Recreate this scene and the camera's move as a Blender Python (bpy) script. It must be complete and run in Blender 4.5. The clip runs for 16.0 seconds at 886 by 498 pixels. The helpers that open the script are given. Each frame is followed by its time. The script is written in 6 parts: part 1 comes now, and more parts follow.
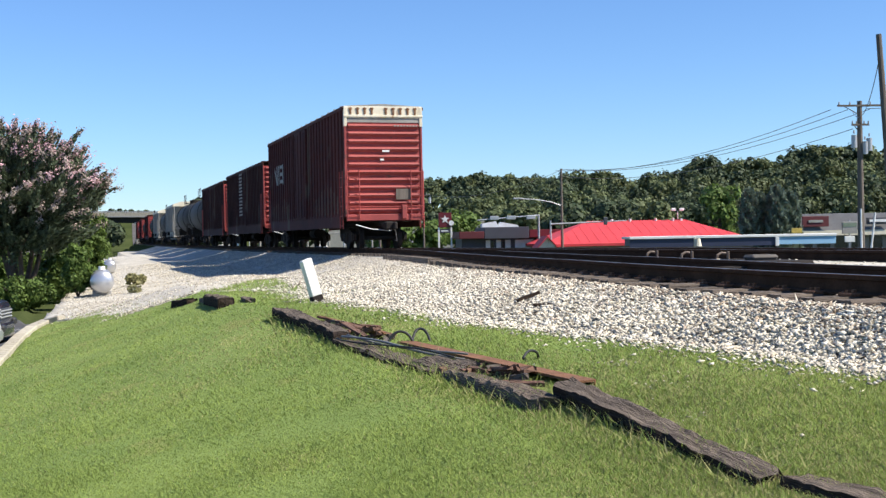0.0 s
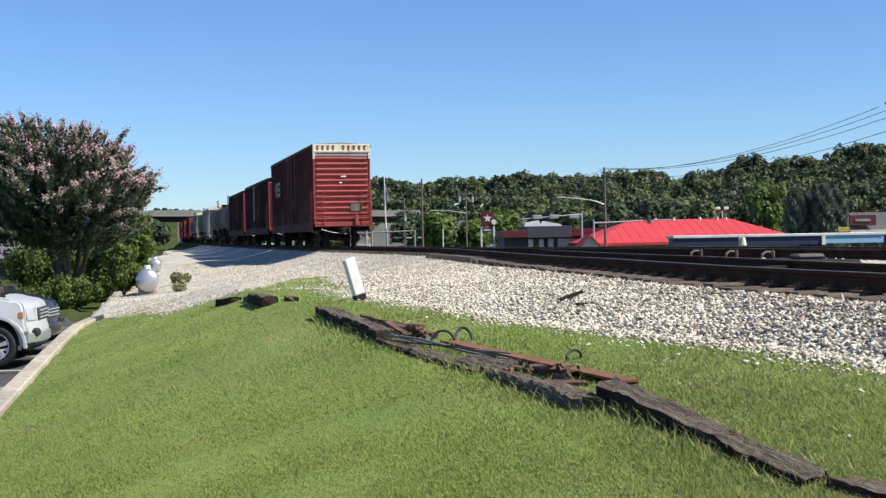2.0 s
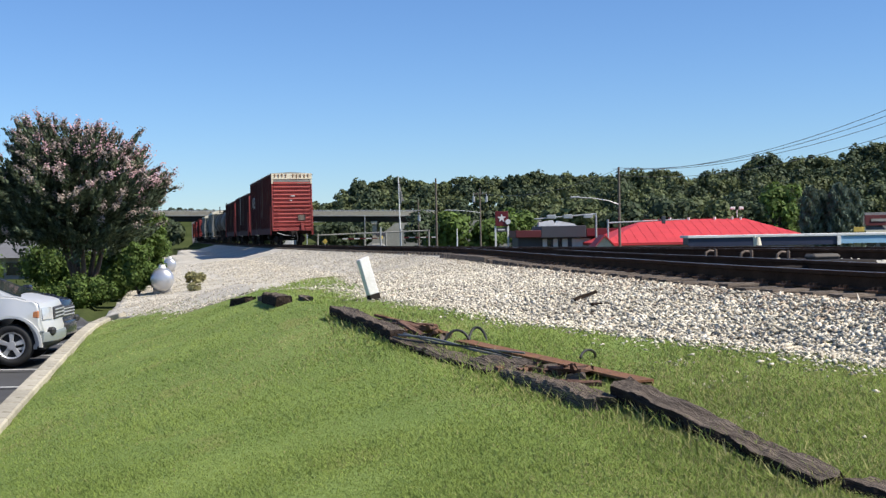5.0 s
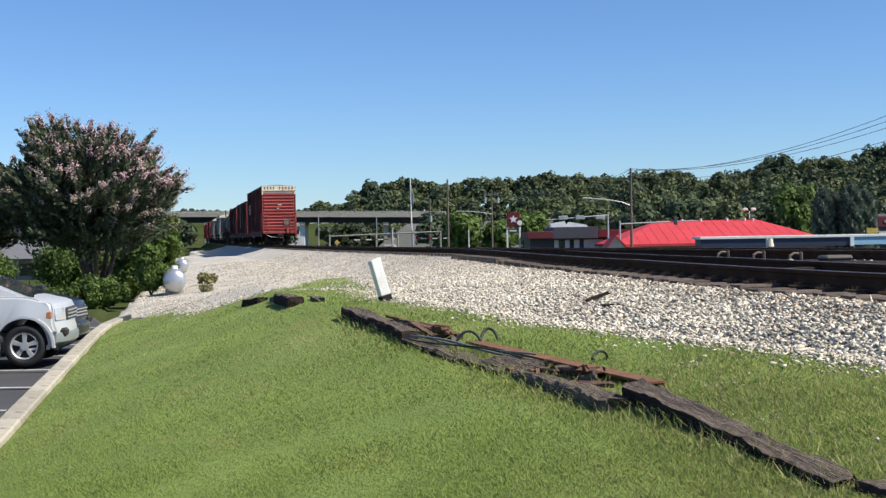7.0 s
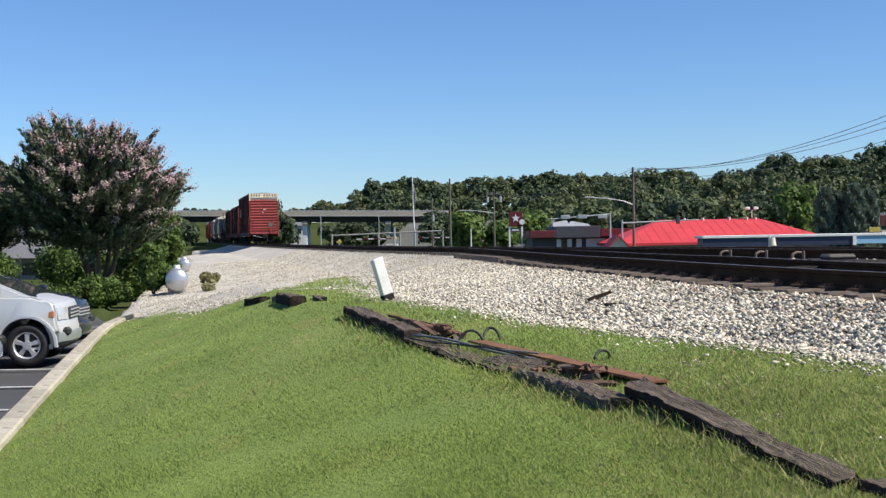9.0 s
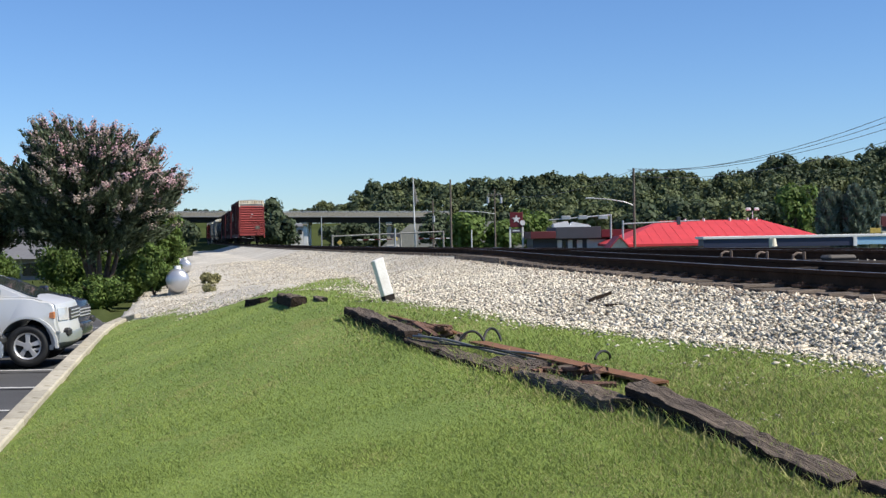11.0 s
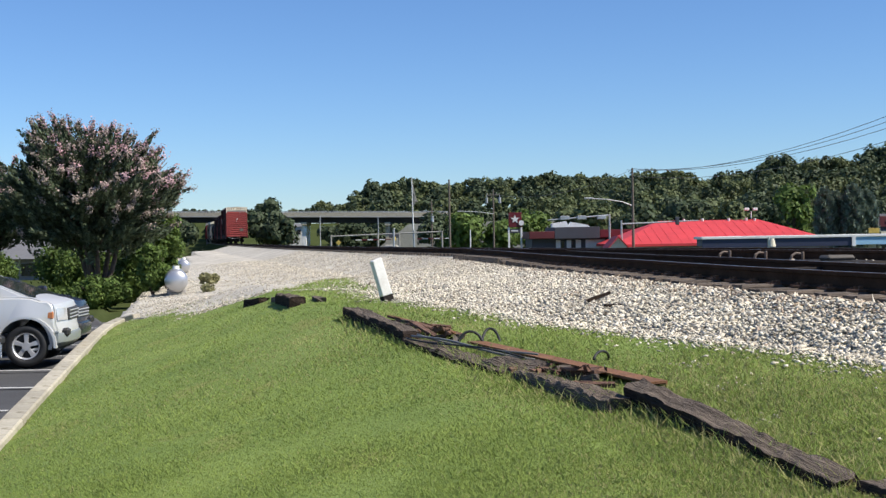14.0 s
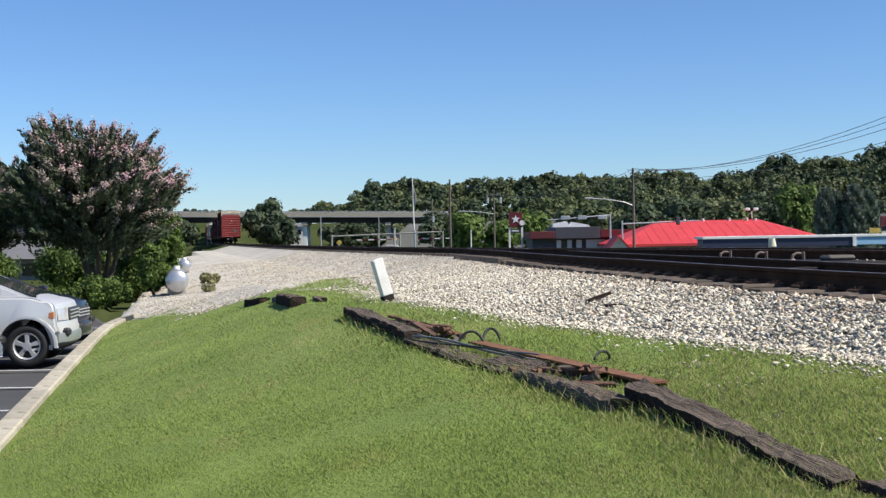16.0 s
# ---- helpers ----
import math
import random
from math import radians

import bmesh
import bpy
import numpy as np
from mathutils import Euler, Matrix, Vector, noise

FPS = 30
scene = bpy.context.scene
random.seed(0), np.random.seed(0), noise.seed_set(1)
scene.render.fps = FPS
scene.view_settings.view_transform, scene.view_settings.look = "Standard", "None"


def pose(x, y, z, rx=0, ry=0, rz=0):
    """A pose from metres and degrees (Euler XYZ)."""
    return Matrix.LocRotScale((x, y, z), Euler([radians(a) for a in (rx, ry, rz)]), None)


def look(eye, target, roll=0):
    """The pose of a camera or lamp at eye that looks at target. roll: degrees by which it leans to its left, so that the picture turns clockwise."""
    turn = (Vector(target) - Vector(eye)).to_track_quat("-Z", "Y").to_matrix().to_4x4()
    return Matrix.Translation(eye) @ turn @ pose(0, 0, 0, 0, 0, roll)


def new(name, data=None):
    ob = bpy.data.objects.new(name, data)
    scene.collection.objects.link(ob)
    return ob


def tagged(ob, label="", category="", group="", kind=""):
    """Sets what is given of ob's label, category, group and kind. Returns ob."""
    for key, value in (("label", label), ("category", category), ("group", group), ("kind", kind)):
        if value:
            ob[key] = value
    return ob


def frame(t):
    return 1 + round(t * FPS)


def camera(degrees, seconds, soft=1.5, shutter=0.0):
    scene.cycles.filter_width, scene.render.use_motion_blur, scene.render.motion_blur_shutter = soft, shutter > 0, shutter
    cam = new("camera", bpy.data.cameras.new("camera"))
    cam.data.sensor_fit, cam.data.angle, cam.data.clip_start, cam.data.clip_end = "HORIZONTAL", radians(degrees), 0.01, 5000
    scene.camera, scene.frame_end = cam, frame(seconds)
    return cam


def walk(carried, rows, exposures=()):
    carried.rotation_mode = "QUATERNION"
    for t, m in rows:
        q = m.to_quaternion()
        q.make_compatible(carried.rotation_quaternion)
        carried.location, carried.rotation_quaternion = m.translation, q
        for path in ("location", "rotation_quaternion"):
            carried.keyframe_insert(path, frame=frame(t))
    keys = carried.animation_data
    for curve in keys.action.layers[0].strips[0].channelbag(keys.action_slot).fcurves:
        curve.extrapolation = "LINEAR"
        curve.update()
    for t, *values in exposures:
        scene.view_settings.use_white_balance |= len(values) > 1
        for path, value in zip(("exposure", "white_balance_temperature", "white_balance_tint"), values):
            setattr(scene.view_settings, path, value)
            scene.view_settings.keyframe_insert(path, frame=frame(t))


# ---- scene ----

cam = camera(40.0, 16.0, soft=1.4)
EYE = 1.3


def aim(yaw, tilt, roll):
    """Camera pose on its tripod: degrees to the right, up, and lean."""
    return pose(0, 0, EYE, 90 + tilt, 0, -yaw) @ pose(0, 0, 0, 0, 0, roll)


walk(cam, [
    (0.0, aim(3.321, -0.666, -1.027)),
    (0.5, aim(3.437, -0.909, -1.027)),
    (1.0, aim(3.007, -0.718, -1.089)),
    (1.5, aim(1.055, -0.784, -1.017)),
    (2.0, aim(1.316, -0.675, -1.042)),
    (2.5, aim(1.311, -0.666, -1.019)),
    (3.0, aim(1.299, -0.666, -1.018)),
    (3.5, aim(1.273, -0.665, -1.020)),
    (4.0, aim(1.138, -0.687, -1.003)),
    (6.5, aim(0.107, -0.634, -1.000)),
    (7.0, aim(0.107, -0.617, -0.974)),
    (7.5, aim(0.073, -0.613, -1.001)),
    (8.0, aim(0.069, -0.617, -0.980)),
    (8.5, aim(0.058, -0.616, -0.984)),
    (9.0, aim(-0.000, -0.652, -1.012)),
    (11.5, aim(-0.046, -0.611, -0.997)),
    (12.0, aim(-0.066, -0.652, -0.996)),
    (12.5, aim(-0.062, -0.643, -1.002)),
    (13.0, aim(-0.046, -0.648, -1.016)),
    (13.5, aim(0.020, -0.612, -0.989)),
    (14.0, aim(0.031, -0.612, -0.995)),
    (14.5, aim(0.027, -0.612, -0.992)),
    (15.0, aim(0.031, -0.612, -0.995)),
    (15.5, aim(0.004, -0.608, -1.003)),
    (16.0, aim(-0.000, -0.612, -1.000)),
], exposures=[(0.0, 0.71), (1.0, 0.61), (1.5, 0.55), (3.0, 0.49), (6.5, 0.42), (16.0, 0.41)])

# ---- light ----
SUN = Vector((1.0, -0.36, 1.14)).normalized()
world = bpy.data.worlds.new("World")
scene.world = world
world.use_nodes = True
wn = world.node_tree
sky = wn.nodes.new("ShaderNodeTexSky")
sky.sky_type = "NISHITA"
sky.sun_disc = False
sky.sun_elevation = math.asin(SUN.z)
sky.sun_rotation = math.atan2(SUN.x, SUN.y)
sky.air_density, sky.dust_density, sky.ozone_density = 1.0, 0.0, 4.0
wn.nodes["Background"].inputs["Strength"].default_value = 0.085
tint = wn.nodes.new("ShaderNodeMixRGB")
tint.blend_type = "MULTIPLY"
tint.inputs[0].default_value = 1.0
tint.inputs[2].default_value = (0.71, 0.905, 1.19, 1)
wn.links.new(sky.outputs[0], tint.inputs[1])
wn.links.new(tint.outputs[0], wn.nodes["Background"].inputs["Color"])
lamp = bpy.data.lights.new("sun", "SUN")
lamp.energy, lamp.angle, lamp.color = 5.0, radians(0.53), (1.0, 0.93, 0.82)
sun = new("sun", lamp)
sun.matrix_basis = look(SUN * 300, (0, 0, 0))

# ---- materials ----
def mat(name, base, rough=0.8, metal=0.0, dark=None, scale=3.0, bump=0.2, fine=40.0, spot=None, spot_scale=1.2, spot_at=0.6, rnd=0.0, spec=0.5, object_space=True, stretch=(1, 1, 1)):
    """Procedural surface: two scales of tone, stains with edges of their own, fine relief."""
    m = bpy.data.materials.new(name)
    m.use_nodes = True
    t = m.node_tree
    n, k = t.nodes, t.links
    b = n["Principled BSDF"]
    b.inputs["Roughness"].default_value = rough
    b.inputs["Metallic"].default_value = metal
    b.inputs["Specular IOR Level"].default_value = spec
    co = n.new("ShaderNodeTexCoord")
    mp = n.new("ShaderNodeMapping")
    mp.inputs["Scale"].default_value = stretch
    k.new(co.outputs["Object"], mp.inputs["Vector"])
    big = n.new("ShaderNodeTexNoise")
    big.inputs["Scale"].default_value, big.inputs["Detail"].default_value = scale, 6
    small = n.new("ShaderNodeTexNoise")
    small.inputs["Scale"].default_value, small.inputs["Detail"].default_value = fine, 3
    for x in (big, small):
        k.new(mp.outputs[0], x.inputs["Vector"])
    dark = dark or tuple(c * 0.6 for c in base)
    ramp = n.new("ShaderNodeValToRGB")
    ramp.color_ramp.elements[0].position, ramp.color_ramp.elements[1].position = 0.32, 0.66
    ramp.color_ramp.elements[0].color, ramp.color_ramp.elements[1].color = (*dark, 1), (*base, 1)
    add = n.new("ShaderNodeMath")
    add.operation = "MULTIPLY_ADD"
    add.inputs[1].default_value = 0.4
    k.new(small.outputs[0], add.inputs[0])
    half = n.new("ShaderNodeMath")
    half.operation = "MULTIPLY"
    half.inputs[1].default_value = 0.6
    k.new(big.outputs[0], half.inputs[0])
    k.new(half.outputs[0], add.inputs[2])
    k.new(add.outputs[0], ramp.inputs[0])
    col = ramp.outputs[0]
    if spot:
        sp = n.new("ShaderNodeTexNoise")
        sp.inputs["Scale"].default_value, sp.inputs["Detail"].default_value = spot_scale, 8
        k.new(mp.outputs[0], sp.inputs["Vector"])
        sr = n.new("ShaderNodeValToRGB")
        sr.color_ramp.elements[0].position, sr.color_ramp.elements[1].position = spot_at, spot_at + 0.07
        k.new(sp.outputs[0], sr.inputs[0])
        mx = n.new("ShaderNodeMixRGB")
        mx.inputs[2].default_value = (*spot, 1)
        k.new(sr.outputs[0], mx.inputs[0])
        k.new(col, mx.inputs[1])
        col = mx.outputs[0]
    if rnd:
        oi = n.new("ShaderNodeNewGeometry") if rnd > 0 else n.new("ShaderNodeObjectInfo")
        hs = n.new("ShaderNodeHueSaturation")
        mr = n.new("ShaderNodeMapRange")
        mr.inputs[3].default_value, mr.inputs[4].default_value = 1 - abs(rnd), 1 + abs(rnd)
        k.new(oi.outputs["Random Per Island" if rnd > 0 else "Random"], mr.inputs[0])
        k.new(mr.outputs[0], hs.inputs["Value"])
        k.new(col, hs.inputs["Color"])
        col = hs.outputs[0]
    k.new(col, b.inputs["Base Color"])
    if bump:
        bp = n.new("ShaderNodeBump")
        bp.inputs["Strength"].default_value, bp.inputs["Distance"].default_value = bump, 0.02
        k.new(small.outputs[0], bp.inputs["Height"])
        k.new(bp.outputs[0], b.inputs["Normal"])
    return m


def leafy(name, base, dark, through_light=0.25, rnd=0.3):
    m = mat(name, base, 0.6, dark=dark, scale=0.5, bump=0, fine=6, rnd=rnd, spec=0.2)
    n, k = m.node_tree.nodes, m.node_tree.links
    b = n["Principled BSDF"]
    tr = n.new("ShaderNodeBsdfTranslucent")
    k.new(b.inputs["Base Color"].links[0].from_socket, tr.inputs[0])
    mx = n.new("ShaderNodeMixShader")
    mx.inputs[0].default_value = through_light
    k.new(b.outputs[0], mx.inputs[1])
    k.new(tr.outputs[0], mx.inputs[2])
    k.new(mx.outputs[0], n["Material Output"].inputs[0])
    return m


def upright(m):
    """Blades that catch the light as a sward does: shading normal leans to the zenith."""
    n, k = m.node_tree.nodes, m.node_tree.links
    g = n.new("ShaderNodeNewGeometry")
    ad = n.new("ShaderNodeVectorMath")
    ad.operation = "MULTIPLY_ADD"
    ad.inputs[1].default_value, ad.inputs[2].default_value = (0.55, 0.55, 0.55), (0, 0, 0.8)
    k.new(g.outputs["Normal"], ad.inputs[0])
    no = n.new("ShaderNodeVectorMath")
    no.operation = "NORMALIZE"
    k.new(ad.outputs[0], no.inputs[0])
    k.new(no.outputs[0], n["Principled BSDF"].inputs["Normal"])
    return m


M_LAWN = mat("lawn_soil", (0.23, 0.30, 0.085), 0.95, dark=(0.14, 0.20, 0.055), scale=0.5, fine=42, bump=0.7, spot=(0.23, 0.25, 0.08), spot_scale=0.9, spot_at=0.6, spec=0.1)
M_GRASS = upright(leafy("grass_blade", (0.275, 0.35, 0.086), (0.175, 0.25, 0.058), 0.35, 0.15))
M_DRY = upright(leafy("dry_grass", (0.36, 0.34, 0.15), (0.26, 0.26, 0.10), 0.3, 0.3))
M_STRAW = leafy("straw_weed", (0.40, 0.38, 0.20), (0.27, 0.26, 0.13), 0.3, 0.3)
M_WEED = mat("rough_grass", (0.075, 0.09, 0.035), 1.0, spec=0.0, dark=(0.04, 0.055, 0.02), scale=0.06, fine=3)
M_GRAVEL = mat("gravel_bed", (0.60, 0.565, 0.49), 0.95, dark=(0.34, 0.31, 0.26), scale=0.45, fine=30, bump=0.8, spot=(0.44, 0.40, 0.32), spot_scale=0.5, spot_at=0.58, spec=0.1)
M_STONE = mat("ballast_stone", (0.69, 0.63, 0.51), 0.95, dark=(0.44, 0.395, 0.315), scale=1.2, fine=30, rnd=0.45, spec=0.2)
# Dark ground under the stones: the shade in their gaps, put into the colour.
M_GAPSHADE = mat("shade_between_stones", (0.22, 0.19, 0.155), 1.0, dark=(0.10, 0.085, 0.068), scale=1.5, fine=35, bump=0.6, spec=0.05)
# Rust dust and the upper bank's shade, both carried by this stone colour.
M_RUSTSHADE = mat("rusty_shaded_stone", (0.42, 0.345, 0.265), 0.95, dark=(0.20, 0.15, 0.11), scale=2, fine=30, rnd=0.5, spec=0.15)
M_OILY = mat("track_bed", (0.11, 0.10, 0.09), 0.95, dark=(0.05, 0.045, 0.04), scale=0.8, fine=20, bump=0.8, spot=(0.25, 0.24, 0.22), spot_scale=1.5, spot_at=0.62)
M_ASPHALT = mat("asphalt", (0.075, 0.075, 0.078), 0.9, dark=(0.045, 0.045, 0.047), scale=0.7, fine=60, bump=0.3)
M_CONC = mat("concrete", (0.48, 0.44, 0.35), 0.9, dark=(0.30, 0.27, 0.205), scale=2.2, fine=30, bump=0.4, rnd=-0.14, spot=(0.22, 0.19, 0.13), spot_scale=2.6, spot_at=0.6)
M_GREYC = mat("old_concrete", (0.36, 0.35, 0.33), 0.9, dark=(0.24, 0.235, 0.22), scale=0.3, fine=4, bump=0.2)
M_WHITE = mat("white_paint", (0.8, 0.8, 0.78), 0.6, dark=(0.62, 0.61, 0.58), scale=1.5, fine=25, bump=0.1)
M_POST = mat("whitewashed_concrete", (0.82, 0.81, 0.78), 0.8, dark=(0.66, 0.63, 0.58), scale=4, fine=50, bump=0.3, spot=(0.42, 0.36, 0.30), spot_scale=5, spot_at=0.68)
M_LINE = mat("road_marking", (0.6, 0.6, 0.57), 0.8, dark=(0.3, 0.3, 0.29), scale=6, fine=40)
M_TIE = mat("weathered_sleeper_wood", (0.17, 0.135, 0.105), 0.9, dark=(0.05, 0.038, 0.03), scale=2.5, fine=14, bump=0.9, stretch=(6, 0.7, 6), rnd=-0.3, spot=(0.16, 0.14, 0.12), spot_scale=4, spot_at=0.62)
M_RAIL = mat("rusty_rail_steel", (0.085, 0.048, 0.03), 0.95, 0.0, dark=(0.035, 0.02, 0.013), scale=3, fine=40, spec=0.05)
M_HEAD = mat("polished_rail_head", (0.32, 0.29, 0.27), 0.38, 0.9, dark=(0.22, 0.19, 0.17), scale=2, fine=10, bump=0)
M_RUST = mat("orange_rust", (0.26, 0.12, 0.055), 0.85, 0.2, dark=(0.11, 0.055, 0.03), scale=4, fine=40, bump=0.5)
M_BROWN = mat("rotten_bark", (0.19, 0.10, 0.065), 0.95, dark=(0.07, 0.04, 0.028), scale=6, fine=30, bump=0.9)
M_BLACK = mat("black_rubber", (0.02, 0.02, 0.02), 0.6, dark=(0.012, 0.012, 0.012), scale=5, bump=0.1)
M_CABLE = mat("grey_cable", (0.22, 0.215, 0.205), 0.6, dark=(0.12, 0.118, 0.11), scale=8, bump=0)
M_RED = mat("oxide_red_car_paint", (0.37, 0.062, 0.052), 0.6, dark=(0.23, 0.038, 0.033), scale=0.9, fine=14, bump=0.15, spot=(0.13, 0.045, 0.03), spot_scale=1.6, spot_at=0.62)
# Side paints, far darker than the end red: long-side shade mixed in.
M_DULL = mat("dull_shaded_car_paint", (0.065, 0.027, 0.023), 0.9, dark=(0.034, 0.016, 0.014), scale=0.7, fine=10, bump=0.15, spec=0.2, spot=(0.09, 0.068, 0.055), spot_scale=0.8, spot_at=0.6, stretch=(1, 1, 0.4))
M_MAROON = mat("shaded_maroon_car_paint", (0.09, 0.025, 0.022), 0.85, dark=(0.048, 0.015, 0.014), scale=0.7, fine=10, bump=0.15, spec=0.25, spot=(0.10, 0.075, 0.058), spot_scale=0.8, spot_at=0.6, stretch=(1, 1, 0.4))
M_PRIMER = mat("bare_weathered_steel", (0.15, 0.11, 0.088), 0.9, dark=(0.07, 0.035, 0.03), scale=2.5, fine=16, bump=0.2, spec=0.1, stretch=(1, 1, 0.4))
M_CREAM = mat("rust_streaked_white_paint", (0.74, 0.69, 0.55), 0.7, dark=(0.58, 0.50, 0.36), scale=1.5, fine=12, bump=0.1, spot=(0.33, 0.16, 0.07), spot_scale=3.5, spot_at=0.63, stretch=(1, 1, 0.35))
M_UNDER = mat("grimy_underframe", (0.035, 0.028, 0.024), 0.9, spec=0.2, dark=(0.016, 0.014, 0.013), scale=3, bump=0.3)
M_TANKB = mat("black_tank_paint", (0.06, 0.058, 0.056), 0.75, dark=(0.03, 0.029, 0.028), scale=0.8, fine=8, bump=0.05)
M_HOPPER = mat("weathered_grey_hopper_paint", (0.34, 0.33, 0.30), 0.7, dark=(0.20, 0.19, 0.17), scale=0.8, fine=8, bump=0.1)
M_SILVER = mat("silver_car_paint", (0.62, 0.62, 0.61), 0.32, 0.3, dark=(0.59, 0.59, 0.58), scale=0.6, bump=0)
M_NAVY = mat("dark_blue_car_paint", (0.025, 0.03, 0.045), 0.2, 0.3, dark=(0.02, 0.025, 0.04), bump=0)
M_PALE = mat("pale_blue_car_paint", (0.30, 0.35, 0.42), 0.25, 0.4, dark=(0.28, 0.33, 0.40), bump=0)
M_GLASS = mat("tinted_car_glass", (0.03, 0.04, 0.04), 0.05, dark=(0.02, 0.03, 0.03), bump=0, spec=0.8)
M_PLASTIC = mat("dark_trim_plastic", (0.045, 0.045, 0.047), 0.6, bump=0.05)
M_CHROME = mat("bright_alloy", (0.62, 0.62, 0.63), 0.4, 0.6, dark=(0.6, 0.6, 0.6), bump=0)
M_LAMPC = mat("clear_headlamp", (0.75, 0.75, 0.75), 0.08, 0.4, bump=0)
M_AMBER = mat("amber_lens", (0.55, 0.22, 0.10), 0.2, bump=0)
M_TANK = mat("silver_tank_paint", (0.56, 0.56, 0.56), 0.33, 0.7, dark=(0.5, 0.5, 0.51), scale=2, bump=0)
M_BARK = mat("smooth_brown_bark", (0.12, 0.085, 0.062), 0.85, dark=(0.07, 0.05, 0.04), scale=5, fine=20, bump=0.6, stretch=(1, 1, 0.3))
M_MYRTLE = leafy("myrtle_leaf", (0.12, 0.15, 0.085), (0.05, 0.07, 0.042), 0.25, 0.5)
M_PINK = leafy("pink_blossom", (0.60, 0.40, 0.42), (0.46, 0.29, 0.30), 0.25, 0.35)
M_SEED = leafy("faded_blossom", (0.40, 0.33, 0.29), (0.25, 0.20, 0.17), 0.2, 0.35)
M_SHRUB = leafy("shrub_leaf", (0.13, 0.19, 0.045), (0.06, 0.10, 0.025), 0.25, 0.35)
M_BRIGHT = leafy("bright_leaf", (0.14, 0.21, 0.05), (0.07, 0.11, 0.028), 0.3, 0.35)
M_WOODS = leafy("woodland_leaf", (0.082, 0.108, 0.056), (0.045, 0.064, 0.034), 0.2, 0.3)
M_WOODS2 = leafy("woodland_leaf_light", (0.15, 0.18, 0.08), (0.085, 0.108, 0.048), 0.25, 0.3)
M_WOODS3 = leafy("woodland_leaf_yellowish", (0.115, 0.135, 0.055), (0.06, 0.075, 0.032), 0.2, 0.3)
M_SPRUCE = leafy("blue_green_needles", (0.22, 0.27, 0.2), (0.09, 0.12, 0.09), 0.2, 0.4)
M_POLE = mat("weathered_pole_wood", (0.17, 0.14, 0.115), 0.9, dark=(0.09, 0.075, 0.06), scale=2, fine=15, stretch=(4, 4, 0.4))
M_GALV = mat("galvanised_steel", (0.5, 0.51, 0.52), 0.5, 0.5, dark=(0.38, 0.39, 0.4), scale=2, bump=0)
M_ROOF = mat("bright_red_roof", (0.60, 0.05, 0.055), 0.65, dark=(0.46, 0.036, 0.04), scale=0.5, fine=6, bump=0.1)
M_DKRED = mat("dark_red_fascia", (0.12, 0.018, 0.02), 0.6, dark=(0.09, 0.014, 0.016), scale=0.5, bump=0)
M_CHAR = mat("charcoal_fascia", (0.06, 0.062, 0.075), 0.6, dark=(0.045, 0.046, 0.055), scale=0.5, bump=0)
M_NAVYF = mat("navy_fascia", (0.028, 0.035, 0.075), 0.5, dark=(0.02, 0.026, 0.055), scale=0.4, bump=0)
M_SKYF = mat("light_blue_fascia", (0.30, 0.52, 0.70), 0.5, dark=(0.26, 0.46, 0.64), scale=0.4, bump=0)
M_SIGNRED = mat("sign_red", (0.13, 0.012, 0.016), 0.4, dark=(0.10, 0.01, 0.013), bump=0)
M_BRICK = mat("dull_masonry", (0.30, 0.27, 0.24), 0.9, dark=(0.2, 0.18, 0.16), scale=0.5, fine=5)
M_SHINGLE = mat("grey_shingle", (0.17, 0.17, 0.175), 0.9, dark=(0.11, 0.11, 0.115), scale=0.5, fine=6)
M_WINDOW = mat("dark_window_glass", (0.02, 0.022, 0.025), 0.1, bump=0, spec=0.7)
M_YELLOW = mat("yellow_sign", (0.60, 0.44, 0.09), 0.6, bump=0)
M_SLOPE = mat("concrete_slope_paving", (0.38, 0.365, 0.31), 0.9, dark=(0.25, 0.24, 0.2), scale=0.2, fine=2)

# ---- mesh helpers ----
def part(name, bm, material, parent=None, label="", smooth=False):
    """One mesh object from a bmesh, under a thing or a part."""
    me = bpy.data.meshes.new(name)
    if smooth:
        for f in bm.faces:
            f.smooth = True
    bm.normal_update()
    bm.to_mesh(me)
    bm.free()
    if smooth == "angle":
        me.set_sharp_from_angle(angle=0.6)
    for x in material if isinstance(material, (list, tuple)) else (material,):
        me.materials.append(x)
    ob = new(name, me)
    if parent:
        ob.parent = parent
    return tagged(ob, label)


def empty(name, m, label, category, group="", kind=""):
    ob = new(name)
    ob.matrix_basis = m
    return tagged(ob, label, category, group, kind)


def box(bm, x0, x1, y0, y1, z0, z1, bevel=0.0, m=None, idx=0):
    mm = Matrix.Translation(((x0 + x1) / 2, (y0 + y1) / 2, (z0 + z1) / 2)) @ Matrix.Diagonal((abs(x1 - x0), abs(y1 - y0), abs(z1 - z0), 1))
    r = bmesh.ops.create_cube(bm, size=1, matrix=(m or Matrix()) @ mm)
    fs = set(f for v in r["verts"] for f in v.link_faces)
    if bevel:
        es = list(set(e for v in r["verts"] for e in v.link_edges))
        q = bmesh.ops.bevel(bm, geom=es, offset=bevel, segments=1, affect="EDGES")
        fs = set(q["faces"]) | set(f for f in fs if f.is_valid)
    for f in fs:
        if f.is_valid:
            f.material_index = idx
    return bm


